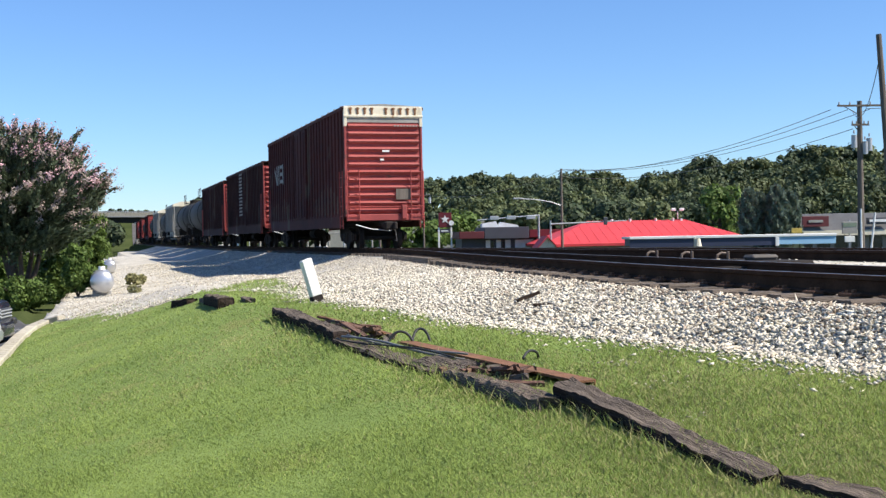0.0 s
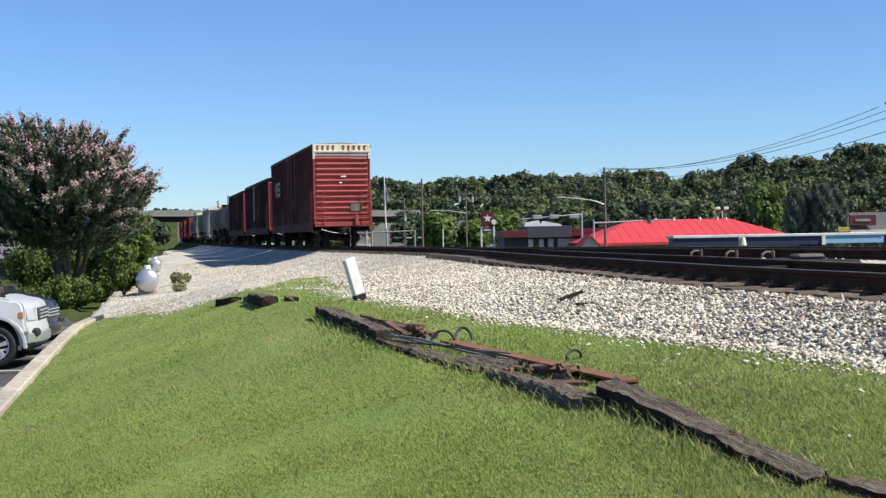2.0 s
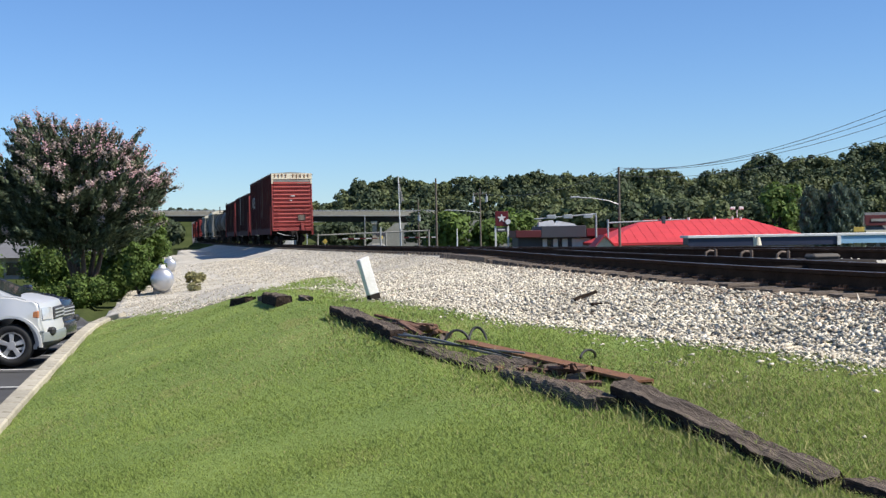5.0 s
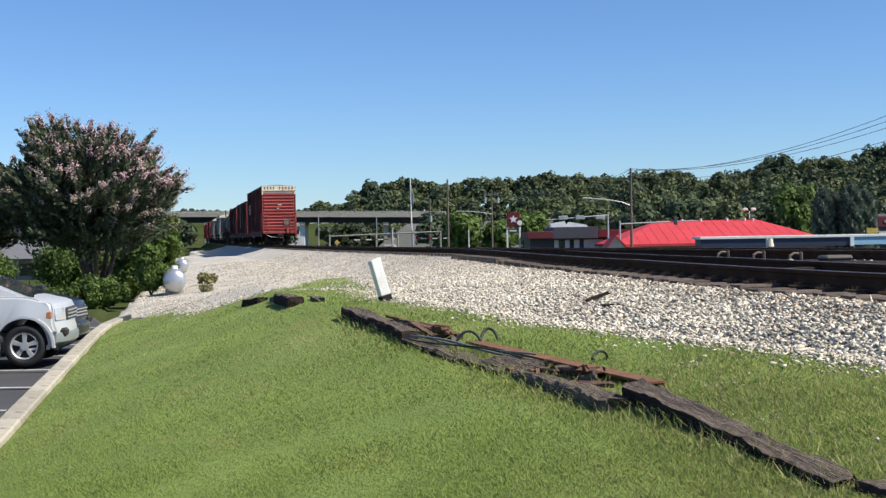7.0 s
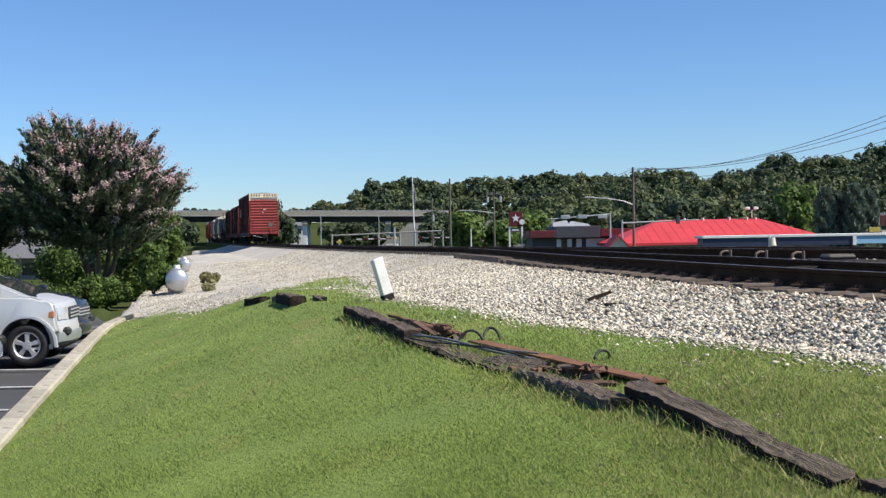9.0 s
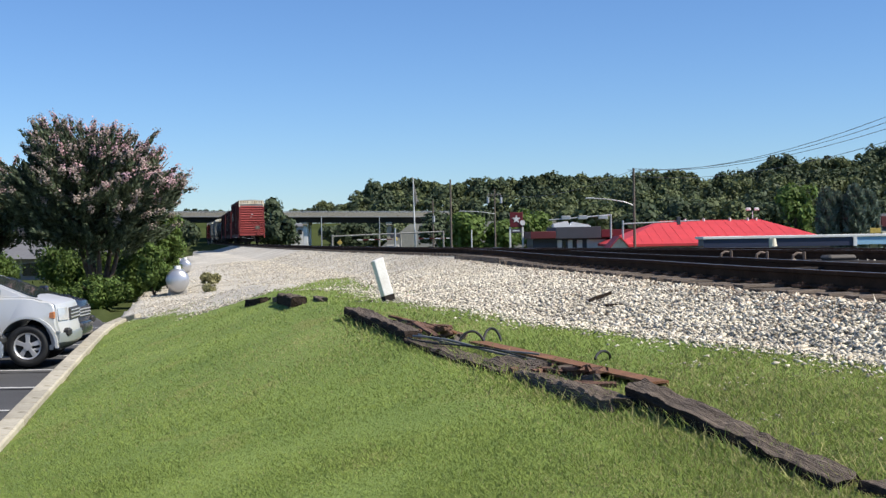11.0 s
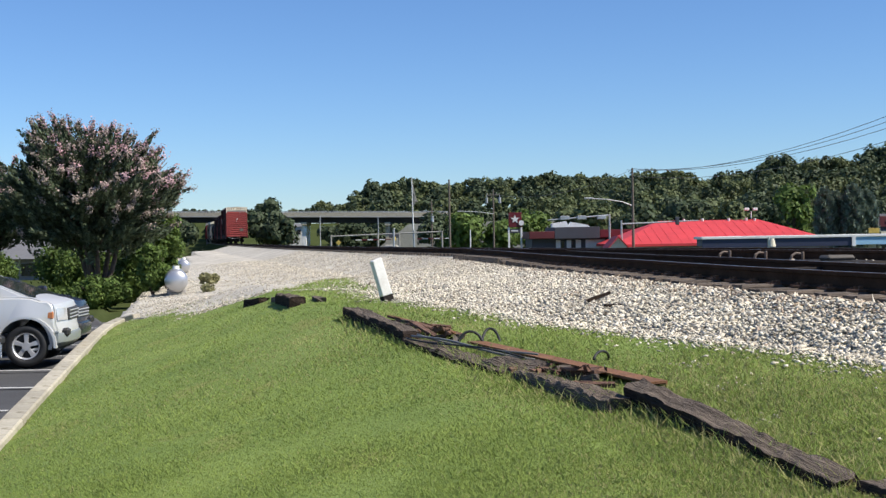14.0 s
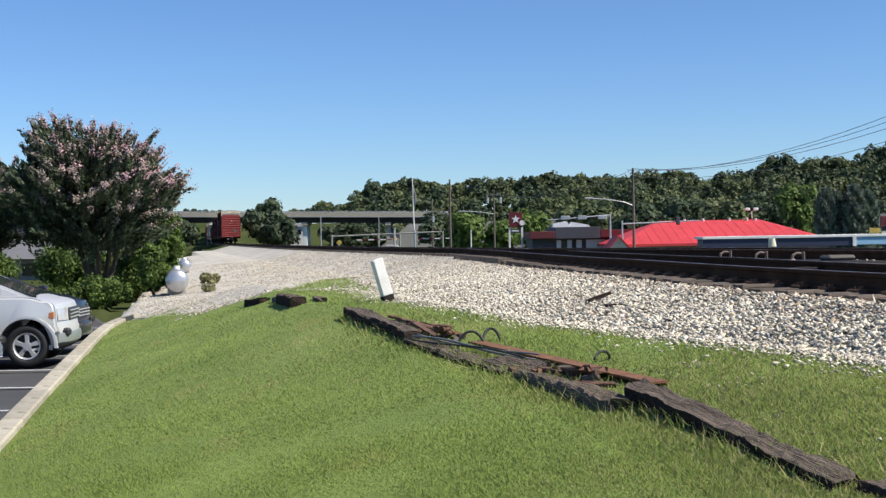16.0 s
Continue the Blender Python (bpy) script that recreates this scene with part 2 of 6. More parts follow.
def rod(bm, a, b, r0, r1=None, n=8, idx=0):
    a, b = Vector(a), Vector(b)
    d = b - a
    m = Matrix.Translation((a + b) / 2) @ d.to_track_quat("Z", "Y").to_matrix().to_4x4()
    r = bmesh.ops.create_cone(bm, cap_ends=True, segments=n, radius1=r0, radius2=r0 if r1 is None else r1, depth=d.length, matrix=m)
    for f in set(f for v in r["verts"] for f in v.link_faces):
        f.material_index = idx
    return bm


def tube(bm, pts, r, n=6):
    """A round line through points."""
    pts = [Vector(p) for p in pts]
    rings = []
    for i, p in enumerate(pts):
        d = (pts[min(i + 1, len(pts) - 1)] - pts[max(i - 1, 0)]).normalized()
        q = d.to_track_quat("Z", "Y")
        rr = r(i / (len(pts) - 1)) if callable(r) else r
        rings.append([bm.verts.new(p + q @ Vector((math.cos(6.2832 * j / n) * rr, math.sin(6.2832 * j / n) * rr, 0))) for j in range(n)])
    for a, b in zip(rings, rings[1:]):
        for j in range(n):
            bm.faces.new((a[j], a[(j + 1) % n], b[(j + 1) % n], b[j]))
    bm.faces.new(rings[0][::-1])
    bm.faces.new(rings[-1])
    return bm


def extrude_profile(bm, pts, x0, x1, axis="x", bevel=0.0):
    """A closed outline of (a, b) pairs, drawn in the plane across the axis, made solid."""
    def at(p, w):
        return {"x": (w, p[0], p[1]), "y": (p[0], w, p[1]), "z": (p[0], p[1], w)}[axis]
    va = [bm.verts.new(at(p, x0)) for p in pts]
    vb = [bm.verts.new(at(p, x1)) for p in pts]
    fa, fb = bm.faces.new(va), bm.faces.new(vb[::-1])
    for i in range(len(pts)):
        j = (i + 1) % len(pts)
        bm.faces.new((va[j], va[i], vb[i], vb[j]))
    bmesh.ops.recalc_face_normals(bm, faces=bm.faces[:])
    if bevel:
        bmesh.ops.bevel(bm, geom=[e for e in bm.edges if any(f in (fa, fb) for f in e.link_faces)], offset=bevel, segments=2, affect="EDGES")
    return bm


def cloud(name, verts, faces_n, material, parent=None, label="", mat_index=None):
    """Many small polygons of faces_n corners each, from an array of corners, as one mesh."""
    me = bpy.data.meshes.new(name)
    n = len(verts) // faces_n
    me.vertices.add(len(verts))
    me.vertices.foreach_set("co", verts.astype(np.float32).ravel())
    me.loops.add(n * faces_n)
    me.loops.foreach_set("vertex_index", np.arange(n * faces_n, dtype=np.int32))
    me.polygons.add(n)
    me.polygons.foreach_set("loop_start", np.arange(0, n * faces_n, faces_n, dtype=np.int32))
    for x in material if isinstance(material, (list, tuple)) else (material,):
        me.materials.append(x)
    if mat_index is not None:
        me.polygons.foreach_set("material_index", mat_index.astype(np.int32))
    me.update(calc_edges=True)
    ob = new(name, me)
    if parent:
        ob.parent = parent
    return tagged(ob, label)


def leaves(rng, centres, size, up=None, flat=0.0, long=1.6):
    """Quads (pointed leaves) at the centres, turned at random, or along up."""
    n = len(centres)
    a = rng.normal(size=(n, 3))
    if up is not None:
        a = up * 2.0 + a * 0.7
    a /= np.linalg.norm(a, axis=1)[:, None]
    b = np.cross(a, rng.normal(size=(n, 3)))
    b /= np.linalg.norm(b, axis=1)[:, None] + 1e-6
    s = (size * rng.uniform(0.6, 1.4, n))[:, None]
    q = np.stack([centres - a * s * long / 2, centres + b * s * 0.5, centres + a * s * long / 2, centres - b * s * 0.5], 1)
    return q.reshape(-1, 3)


def shell(rng, centres, size, face, loose=0.55, long=1.3):
    """Quads (leaf clumps) at the centres that face outward, a little loosely."""
    n = len(centres)
    f = face + rng.normal(size=(n, 3)) * loose
    f /= np.linalg.norm(f, axis=1)[:, None] + 1e-6
    a = np.cross(f, rng.normal(size=(n, 3)))
    a /= np.linalg.norm(a, axis=1)[:, None] + 1e-6
    b = np.cross(f, a)
    s = (size * rng.uniform(0.6, 1.4, n))[:, None]
    q = np.stack([centres - a * s * long / 2, centres + b * s * 0.5, centres + a * s * long / 2, centres - b * s * 0.5], 1)
    return q.reshape(-1, 3)


# ---- lie of the land ----
# u runs along the railway, away; s across it, from the middle of the first track towards the lawn.
ALONG, ACROSS, ORIGIN = np.array((-0.2361, 0.9717)), np.array((-0.9717, -0.2361)), np.array((7.3, 0.0))
HEADING = math.degrees(math.asin(0.2361))
RAIL_TOP, TRACK2, RISE2 = 0.90, -4.03, 0.10
KERB = (9.25, -0.0368)


BEND = 5.5e-5


def sway(u):
    """The square that drives the line's slow bend at u."""
    return np.clip(u, 0, 900) ** 2


def dip(u):
    """How far the line has sunk at u."""
    return 0.32 * (1 - np.exp(-np.clip(np.asarray(u, float) - 18, 0, 900) / 42))


def xy(u, s):
    s = s - BEND * sway(u)
    return ORIGIN[0] + u * ALONG[0] + s * ACROSS[0], u * ALONG[1] + s * ACROSS[1]


def us(x, y):
    dx = x - ORIGIN[0]
    u = dx * ALONG[0] + y * ALONG[1]
    return u, dx * ACROSS[0] + y * ACROSS[1] + BEND * sway(u)


def step(a, b, x):
    t = np.clip((x - a) / (b - a), 0, 1)
    return t * t * (3 - 2 * t)


def toe(u):
    """Where the stones end and the grass begins."""
    return np.interp(u, (0, 9.4, 13.4, 19.8, 23.5, 24.6, 25.2, 26, 30.2, 33, 36), (1.95, 2.25, 2.95, 3.45, 3.6, 4.6, 5.7, 6.2, 7.0, 8.0, 9.5))


def merge(u):
    """Where the middle of the first track lies: it runs into the far track."""
    return TRACK2 * step(10, 46, np.asarray(u, float))


def tongue(u, s):
    """The thin tongue of grass that runs on into the stones past the marker post."""
    return (u > 21) & (u < 32.3) & (s > np.interp(u, (21, 26, 31, 32.3), (3.3, 2.95, 2.45, 2.5))) & (s < np.interp(u, (24, 25, 27.8, 30.8, 32.3), (5.4, 4.65, 3.9, 3.0, 2.5)))


def kerb(u):
    return KERB[0] + KERB[1] * u


def height(u, s):
    u, s = np.asarray(u, float), np.asarray(s, float)
    base = 0.05 + 0.32 * step(5, 17, u)
    drop = 0.4 + 0.78 * step(2, 17, u)
    bed = 0.70
    e = np.minimum(toe(u), 4.0)
    m = merge(u)
    sm = s - m
    hump = step(-0.95, -1.35, s) * (1 - step(-2.5, -3.0, s))
    z = np.where(sm < 1.45, bed + 0.13 * hump * (1 - step(17, 23, u)) - 0.03 * step(0.95, 1.2, sm), bed - 0.03 + (0.40 - bed) * np.clip((sm - 1.45) / (e - 1.6 - m), 0, 1))
    lawn = 0.37 + (base - 0.37) * step(e, 4.8, s) - drop * np.clip((s - 4.8) / 3.8, 0, 1)
    z = np.where(s > e - 0.1, np.where(s > e, lawn, 0.37), z)
    fall = step(28, 42, u)
    low = bed - 0.03 - 0.6 * np.clip((sm - 1.45) / 2.4, 0, 1) - 0.72 * np.clip((s - 1.5) / 7.0, 0, 1)
    z = np.where(sm > 1.45, z * (1 - fall) + low * fall, z)
    z = np.where(s > kerb(u), z - 0.13, z)
    z = np.where(s > kerb(u) + 0.1, -0.95, z)
    z = np.where((s > 8.6) & (u > 38), -0.82, z)
    z = z + RISE2 * step(-2.4, -2.9, s)
    far = bed + RISE2 - 3.7 * step(TRACK2 - 1.6, TRACK2 - 10, s)
    z = np.where(s < TRACK2 - 1.5, far, z)
    x, y = xy(u, s)
    hill = 10 * step(330, 470, y + 0.3 * np.maximum(x, 0))
    z = z - np.where(s > TRACK2 - 6, dip(u), 0)
    return z + np.where(u > 100, hill, 0)


def wobble(x, y, s):
    """Gentle unevenness of lawn and gravel."""
    w = np.array([noise.noise((a * 0.7, b * 0.7, 3)) for a, b in zip(np.ravel(x), np.ravel(y))]).reshape(np.shape(x))
    return w, np.where((s > 2.2) & (np.abs(y) < 55), w * 0.03, 0)


def ground_z(x, y):
    return float(height(*us(x, y)))


# ---- ground ----
def build_ground():
    far_u = np.array([66, 75, 90, 110, 140, 180, 230, 280, 320, 350, 380, 410, 440, 480, 560, 700, 1000, 1600, 3000])
    uu = np.concatenate([[-3000, -1200, -500, -200, -90, -45, -25, -12], np.arange(-6, 52, 0.25), np.arange(52, 64, 0.75), far_u])
    ss = np.concatenate([[-3000, -1600, -900, -600, -400, -300, -220, -150, -100, -60, -35, -22, -16, -13, -11, -9], np.arange(-7.5, 12.01, 0.16), [14, 18, 25, 40, 70, 130, 250, 500, 1000, 3000]])
    u, s = np.meshgrid(uu, ss, indexing="ij")
    x, y = xy(u, s)
    z = height(u, s)
    near = (u > -6) & (u < 48) & (s > -8) & (s < 12)
    wob, dz = wobble(x, y, s)
    z = z + np.where(near & (s < kerb(u) - 0.2), dz, 0)
    nu, ns = u.shape
    me = bpy.data.meshes.new("ground")
    me.vertices.add(nu * ns)
    me.vertices.foreach_set("co", np.stack([x, y, z], -1).astype(np.float32).ravel())
    i = np.arange(nu * ns).reshape(nu, ns)
    q = np.stack([i[:-1, :-1], i[:-1, 1:], i[1:, 1:], i[1:, :-1]], -1).reshape(-1, 4)
    me.loops.add(q.size)
    me.loops.foreach_set("vertex_index", q.ravel().astype(np.int32))
    me.polygons.add(len(q))
    me.polygons.foreach_set("loop_start", np.arange(0, q.size, 4, dtype=np.int32))
    uc = (u[:-1, :-1] + u[1:, 1:]) / 2
    sc = (s[:-1, :-1] + s[1:, 1:]) / 2
    w = wob[:-1, :-1] * 0.35
    k = np.full(uc.shape, 4)
    lawn = ((sc > toe(uc) + w) | tongue(uc, sc + w)) & (sc < kerb(uc))
    k[(sc > TRACK2 - 3.5) & (sc < np.where(uc > 36, 7.9, 9.5)) & (uc < 180)] = 1
    k[lawn & (uc < 60) & (uc > -50)] = 0
    # Slot 5 below the near stones: gap shade painted on the ground.
    k[(k == 1) & (sc - merge(uc) > 1.1) & (uc < 22)] = 5
    k[(np.abs(sc - merge(uc)) < 1.15) | (np.abs(sc - TRACK2) < 1.3) | ((sc < merge(uc)) & (sc > TRACK2) & (uc > 25))] = 2
    k[(sc > kerb(uc)) & (uc < 39) & (sc < 40) & (uc > -60)] = 3
    for m in (M_LAWN, M_GRAVEL, M_OILY, M_ASPHALT, M_WEED, M_GAPSHADE):
        me.materials.append(m)
    me.polygons.foreach_set("material_index", k.ravel().astype(np.int32))
    me.polygons.foreach_set("use_smooth", np.ones(len(q), bool))
    me.update(calc_edges=True)
    me.validate()
    tagged(new("ground", me), "mown lawn, gravel bank and asphalt beside the railway", "ground", kind="structure")


build_ground()


def on_track(u, s=0.0, z=RAIL_TOP):
    x, y = xy(u, s)
    return pose(float(x), float(y), z + (RISE2 if s == TRACK2 else 0.0) - float(dip(u)), 0, 0, HEADING - math.degrees(2 * BEND * max(u, 0)))


# ---- railway ----
def rail_mesh(length, first):
    """Flat-bottomed rail, foot at -0.17, running along y."""
    prof = [(-0.07, -0.17), (0.07, -0.17), (0.07, -0.158), (0.012, -0.14), (0.01, -0.05), (0.036, -0.04), (0.036, -0.006), (0.028, 0), (-0.028, 0), (-0.036, -0.006), (-0.036, -0.04), (-0.01, -0.05), (-0.012, -0.14), (-0.07, -0.158)]
    bm = bmesh.new()
    stops = [0, 20, 30, 36] + list(range(40, 72, 2)) if first else [0, 20] + list(range(30, 330, 12)) + [400, 500, 650, length]
    rings = []
    for y in stops:
        q = float(sway(y - 30))
        side = float(merge(y - 30)) if first else 0.0
        rings.append([bm.verts.new((px + BEND * q - side, y, pz - float(dip(y - 30)) + RISE2 * side / TRACK2)) for px, pz in prof])
    for a, b in zip(rings, rings[1:]):
        for j in range(len(prof)):
            bm.faces.new((a[j], a[(j + 1) % len(prof)], b[(j + 1) % len(prof)], b[j]))
    bm.faces.new(rings[0])
    bm.faces.new(rings[-1][::-1])
    bmesh.ops.recalc_face_normals(bm, faces=bm.faces[:])
    bm.normal_update()
    for f in bm.faces:
        if f.normal.z > 0.9 and len(f.verts) == 4 and min(v.co.z + float(dip(v.co.y - 30)) for v in f.verts) > -0.01:
            f.material_index = 1
    return bm


def build_track(s0, name, label):
    bx, by = xy(-30, s0)
    t = empty(name, pose(float(bx), float(by), RAIL_TOP + (RISE2 if s0 == TRACK2 else 0.0), 0, 0, HEADING), label, "railway track", "railway tracks", "structure")
    for side in (-0.753, 0.753):
        r = part("rail", rail_mesh(900, s0 == 0.0), (M_RAIL, M_HEAD), t, "brown rusty rail with a worn bright head")
        r.location.x = side
    return t


TRACK_A = build_track(0.0, "track_1", "single railway track with rusty rails on dark sleepers")
TRACK_B = build_track(TRACK2, "track_2", "far railway track with rusty rails on dark sleepers")


# ---- train ----
def wheelset():
    bm = bmesh.new()
    rod(bm, (-0.85, 0, 0), (0.85, 0, 0), 0.08, n=10)
    for x in (-0.76, 0.76):
        k = 1 if x > 0 else -1
        rod(bm, (x - 0.06, 0, 0), (x + 0.06, 0, 0), 0.42, n=24)
        rod(bm, (x - 0.09 * k - 0.02, 0, 0), (x - 0.09 * k + 0.02, 0, 0), 0.445, n=24)
        rod(bm, (x + k * 0.06, 0, 0), (x + k * 0.09, 0, 0), 0.16, n=12)
    return bm


WHEELSETS = []


def trucks(car, ys):
    for y in ys:
        bm = bmesh.new()
        for x in (-0.98, 0.98):
            extrude_profile(bm, [(y - 1.15, 0.36), (y - 1.15, 0.58), (y - 0.5, 0.72), (y + 0.5, 0.72), (y + 1.15, 0.58), (y + 1.15, 0.36), (y + 0.85, 0.34), (y + 0.4, 0.2), (y - 0.4, 0.2), (y - 0.85, 0.34)], x - 0.06, x + 0.06)
            for dy in (-0.89, 0.89):
                box(bm, x - 0.1, x + 0.1, y + dy - 0.14, y + dy + 0.14, 0.3, 0.58, 0.03)
            for dy in (-0.15, 0.15):
                rod(bm, (x * 1.02, y + dy, 0.26), (x * 1.02, y + dy, 0.62), 0.1, n=10)
        box(bm, -1.0, 1.0, y - 0.2, y + 0.2, 0.5, 0.82, 0.03)
        part("truck_frame", bm, M_UNDER, car)
        for dy in (-0.89, 0.89):
            w = part("wheelset", wheelset(), (M_UNDER,), car, "dark steel wheels on an axle")
            w.location = (0, y + dy, 0.42)
            WHEELSETS.append(w)


def underframe(car, half, floor=1.0):
    bm = bmesh.new()
    box(bm, -0.22, 0.22, -half, half, floor - 0.35, floor - 0.03, 0.02)
    for y in np.linspace(-half + 1, half - 1, 7):
        box(bm, -1.35, 1.35, y - 0.06, y + 0.06, floor - 0.2, floor - 0.04)
    box(bm, 0.3, 0.8, -1.2, 0.4, 0.45, floor - 0.1, 0.04)
    rod(bm, (-0.6, 0.8, 0.65), (-0.6, 2.0, 0.65), 0.2, n=12)
    part("underframe", bm, M_UNDER, car, "dark grimy steel underframe")
    for k in (-1, 1):
        bm = bmesh.new()
        box(bm, -0.16, 0.16, k * half, k * (half + 0.55), 0.78, 0.98, 0.03)
        box(bm, -0.2, 0.2, k * (half + 0.5), k * (half + 0.85), 0.7, 1.02, 0.06)
        box(bm, 0.1, 0.24, k * (half + 0.75), k * (half + 1.0), 0.72, 1.0, 0.04)
        part("coupler", bm, M_UNDER, car, "rusty knuckle coupler")
        bm = bmesh.new()
        tube(bm, [(0.32, k * half, 0.85), (0.34, k * (half + 0.3), 0.6), (0.3, k * (half + 0.55), 0.3), (0.2, k * (half + 0.7), 0.32)], 0.028)
        part("brake_hose", bm, M_BLACK, car)


def ladder(bm, x, y, z0, z1, w, axis, gap=0.36):
    """Grab irons: two stiles and rungs, standing off the wall."""
    d = Vector((w / 2, 0, 0)) if axis == "x" else Vector((0, w / 2, 0))
    for k in (-1, 1):
        rod(bm, Vector((x, y, z0)) + k * d, Vector((x, y, z1)) + k * d, 0.022, n=5)
    z = z0 + 0.12
    while z < z1:
        rod(bm, Vector((x, y, z)) - d, Vector((x, y, z)) + d, 0.014, n=5)
        z += gap
    return bm


def boxcar(m, length, body_paint, end_paint, label, band=True, logo=False, stripes=False, top=5.42):
    """A high-cube boxcar: ribbed sides and ends, doors, roof, running gear. Rail top at 0, camera end at -y."""
    car = empty("boxcar", m, label, "railway boxcar", "freight train cars")
    h, w, z0 = length / 2, 1.5, 1.22
    zr = top - 0.12
    zb = zr - (0.58 if band else 0.2)
    bm = bmesh.new()
    for k in (-1, 1):
        box(bm, k * (w - 0.05), k * w, -h, h, z0, zr)
        for y in np.arange(-h + 0.35, h - 0.2, 0.62):
            if abs(y) > 1.75:
                box(bm, k * (w - 0.01), k * (w + 0.055), y - 0.06, y + 0.06, z0 + 0.02, zr - 0.1, 0.015)
        box(bm, k * (w - 0.02), k * (w + 0.03), -h + 0.5, h - 0.5, z0 - 0.4, z0 + 0.12)
        box(bm, k * (w - 0.02), k * (w + 0.06), -h, h, zr - 0.12, zr, 0.01)
    part("side_wall", bm, body_paint, car, "maroon steel side with upright ribs, darkened as in shade")
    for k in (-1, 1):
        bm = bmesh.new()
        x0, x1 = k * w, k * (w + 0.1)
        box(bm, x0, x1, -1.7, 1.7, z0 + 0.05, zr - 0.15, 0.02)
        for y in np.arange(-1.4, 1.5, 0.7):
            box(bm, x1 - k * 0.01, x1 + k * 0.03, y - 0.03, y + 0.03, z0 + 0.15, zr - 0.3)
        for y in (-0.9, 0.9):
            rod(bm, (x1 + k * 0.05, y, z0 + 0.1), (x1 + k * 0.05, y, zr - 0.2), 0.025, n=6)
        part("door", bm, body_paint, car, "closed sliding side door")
    # ends
    for k in (-1, 1):
        bm = bmesh.new()
        box(bm, -w + 0.03, w - 0.03, k * (h - 0.06), k * (h - 0.01), z0, zb)
        ribs = []
        n = 12
        pitch = (zb - 0.1 - z0 - 0.25) / (n - 1)
        for i in range(n):
            z = z0 + 0.22 + i * pitch
            ribs.append((z, k))
        for x in (-w + 0.04, w - 0.04):
            box(bm, x - 0.04, x + 0.04, k * (h - 0.08), k * (h + 0.03), z0, zb, 0.015)
        box(bm, -w + 0.05, w - 0.05, k * (h - 0.05), k * (h + 0.12), z0 - 0.16, z0 + 0.08, 0.02)
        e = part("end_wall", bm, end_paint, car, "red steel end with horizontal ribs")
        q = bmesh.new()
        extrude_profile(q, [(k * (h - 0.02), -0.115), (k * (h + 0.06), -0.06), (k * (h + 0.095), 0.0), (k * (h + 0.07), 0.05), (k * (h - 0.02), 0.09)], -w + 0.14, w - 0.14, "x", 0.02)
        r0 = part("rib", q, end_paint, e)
        r0.location.z = ribs[0][0]
        for z, _ in ribs[1:]:
            r = new("rib", r0.data)
            r.parent = e
            r.location.z = z
        bm = bmesh.new()
        ladder(bm, -w + 0.28, k * (h + 0.16), z0 - 0.1, z0 + 1.75, 0.46, "x")
        ladder(bm, w - 0.28, k * (h + 0.16), z0 - 0.1, z0 + 1.75, 0.46, "x")
        for z in (z0 + 1.65, z0 + 0.35):
            rod(bm, (-w + 0.05, k * (h + 0.15), z), (w - 0.05, k * (h + 0.15), z), 0.022, n=5)
        part("end_ladder", bm, end_paint, car, "red grab irons")
        for x in (-w - 0.06, w + 0.06):
            bm = bmesh.new()
            ladder(bm, x, k * (h - 0.4), z0 - 0.45, z0 + 1.7, 0.5, "y")
            part("side_ladder", bm, end_paint, car)
        bm = bmesh.new()
        box(bm, 0.42, 1.0, k * (h + 0.09), k * (h + 0.12), z0 + 0.62, z0 + 1.02, 0.005)
        part("placard_board", bm, M_POLE, car, "blank grey-brown placard board")
        bm = bmesh.new()
        box(bm, 0.62, 0.82, k * (h + 0.09), k * (h + 0.22), z0 - 0.1, z0 + 0.42, 0.02)
        part("brake_gear", bm, end_paint, car, "small red brake housing and wheel")
        bm = bmesh.new()
        tube(bm, [(-1.15, k * (h + 0.2), 0.92), (-0.6, k * (h + 0.28), 0.75), (0.1, k * (h + 0.3), 0.68), (0.25, k * (h + 0.3), 0.75)], 0.022)
        part("uncoupling_lever", bm, M_GALV, car, "thin grey uncoupling lever")
        if band:
            bm = bmesh.new()
            box(bm, -w, w, k * (h - 0.06), k * (h + 0.04), zb + 0.16, zr + 0.02, 0.01)
            box(bm, -w - 0.02, w + 0.02, k * (h - 0.02), k * (h + 0.07), zb + 0.2, zb + 0.28, 0.01)
            for x in (-w + 0.05, w - 0.05):
                box(bm, x - 0.06, x + 0.06, k * (h - 0.1), k * (h + 0.05), zb - 0.15, zr, 0.01)
            part("roof_end_band", bm, M_CREAM, car, "rust-stained white band under the roof")
            bm = bmesh.new()
            box(bm, -w + 0.06, w - 0.06, k * (h - 0.05), k * (h + 0.015), zb, zb + 0.16)
            part("lower_band", bm, M_HOPPER, car, "grey-white strip")
            for x in (-1.25, -0.98, -0.71, -0.44, 0.1, 0.38, 0.66, 0.94, 1.22):
                bm = bmesh.new()
                box(bm, x - 0.035, x + 0.035, k * (h + 0.04), k * (h + 0.075), zb + 0.3, zr - 0.03, 0.005)
                box(bm, x - 0.065, x + 0.065, k * (h + 0.04), k * (h + 0.07), zr - 0.1, zr - 0.04, 0.004)
                part("gusset", bm, M_RUST, car, "rusty gusset on the white band")
    bm = bmesh.new()
    prof = [(-w - 0.02, zr), (-w - 0.02, zr + 0.03), (0, top), (w + 0.02, zr + 0.03), (w + 0.02, zr)]
    extrude_profile(bm, prof, -h, h, "y")
    for y in np.arange(-h + 0.5, h, 1.2):
        extrude_profile(bm, [(-w - 0.03, zr + 0.02), (-w - 0.03, zr + 0.07), (0, top + 0.04), (w + 0.03, zr + 0.07), (w + 0.03, zr + 0.02)], y - 0.04, y + 0.04, "y")
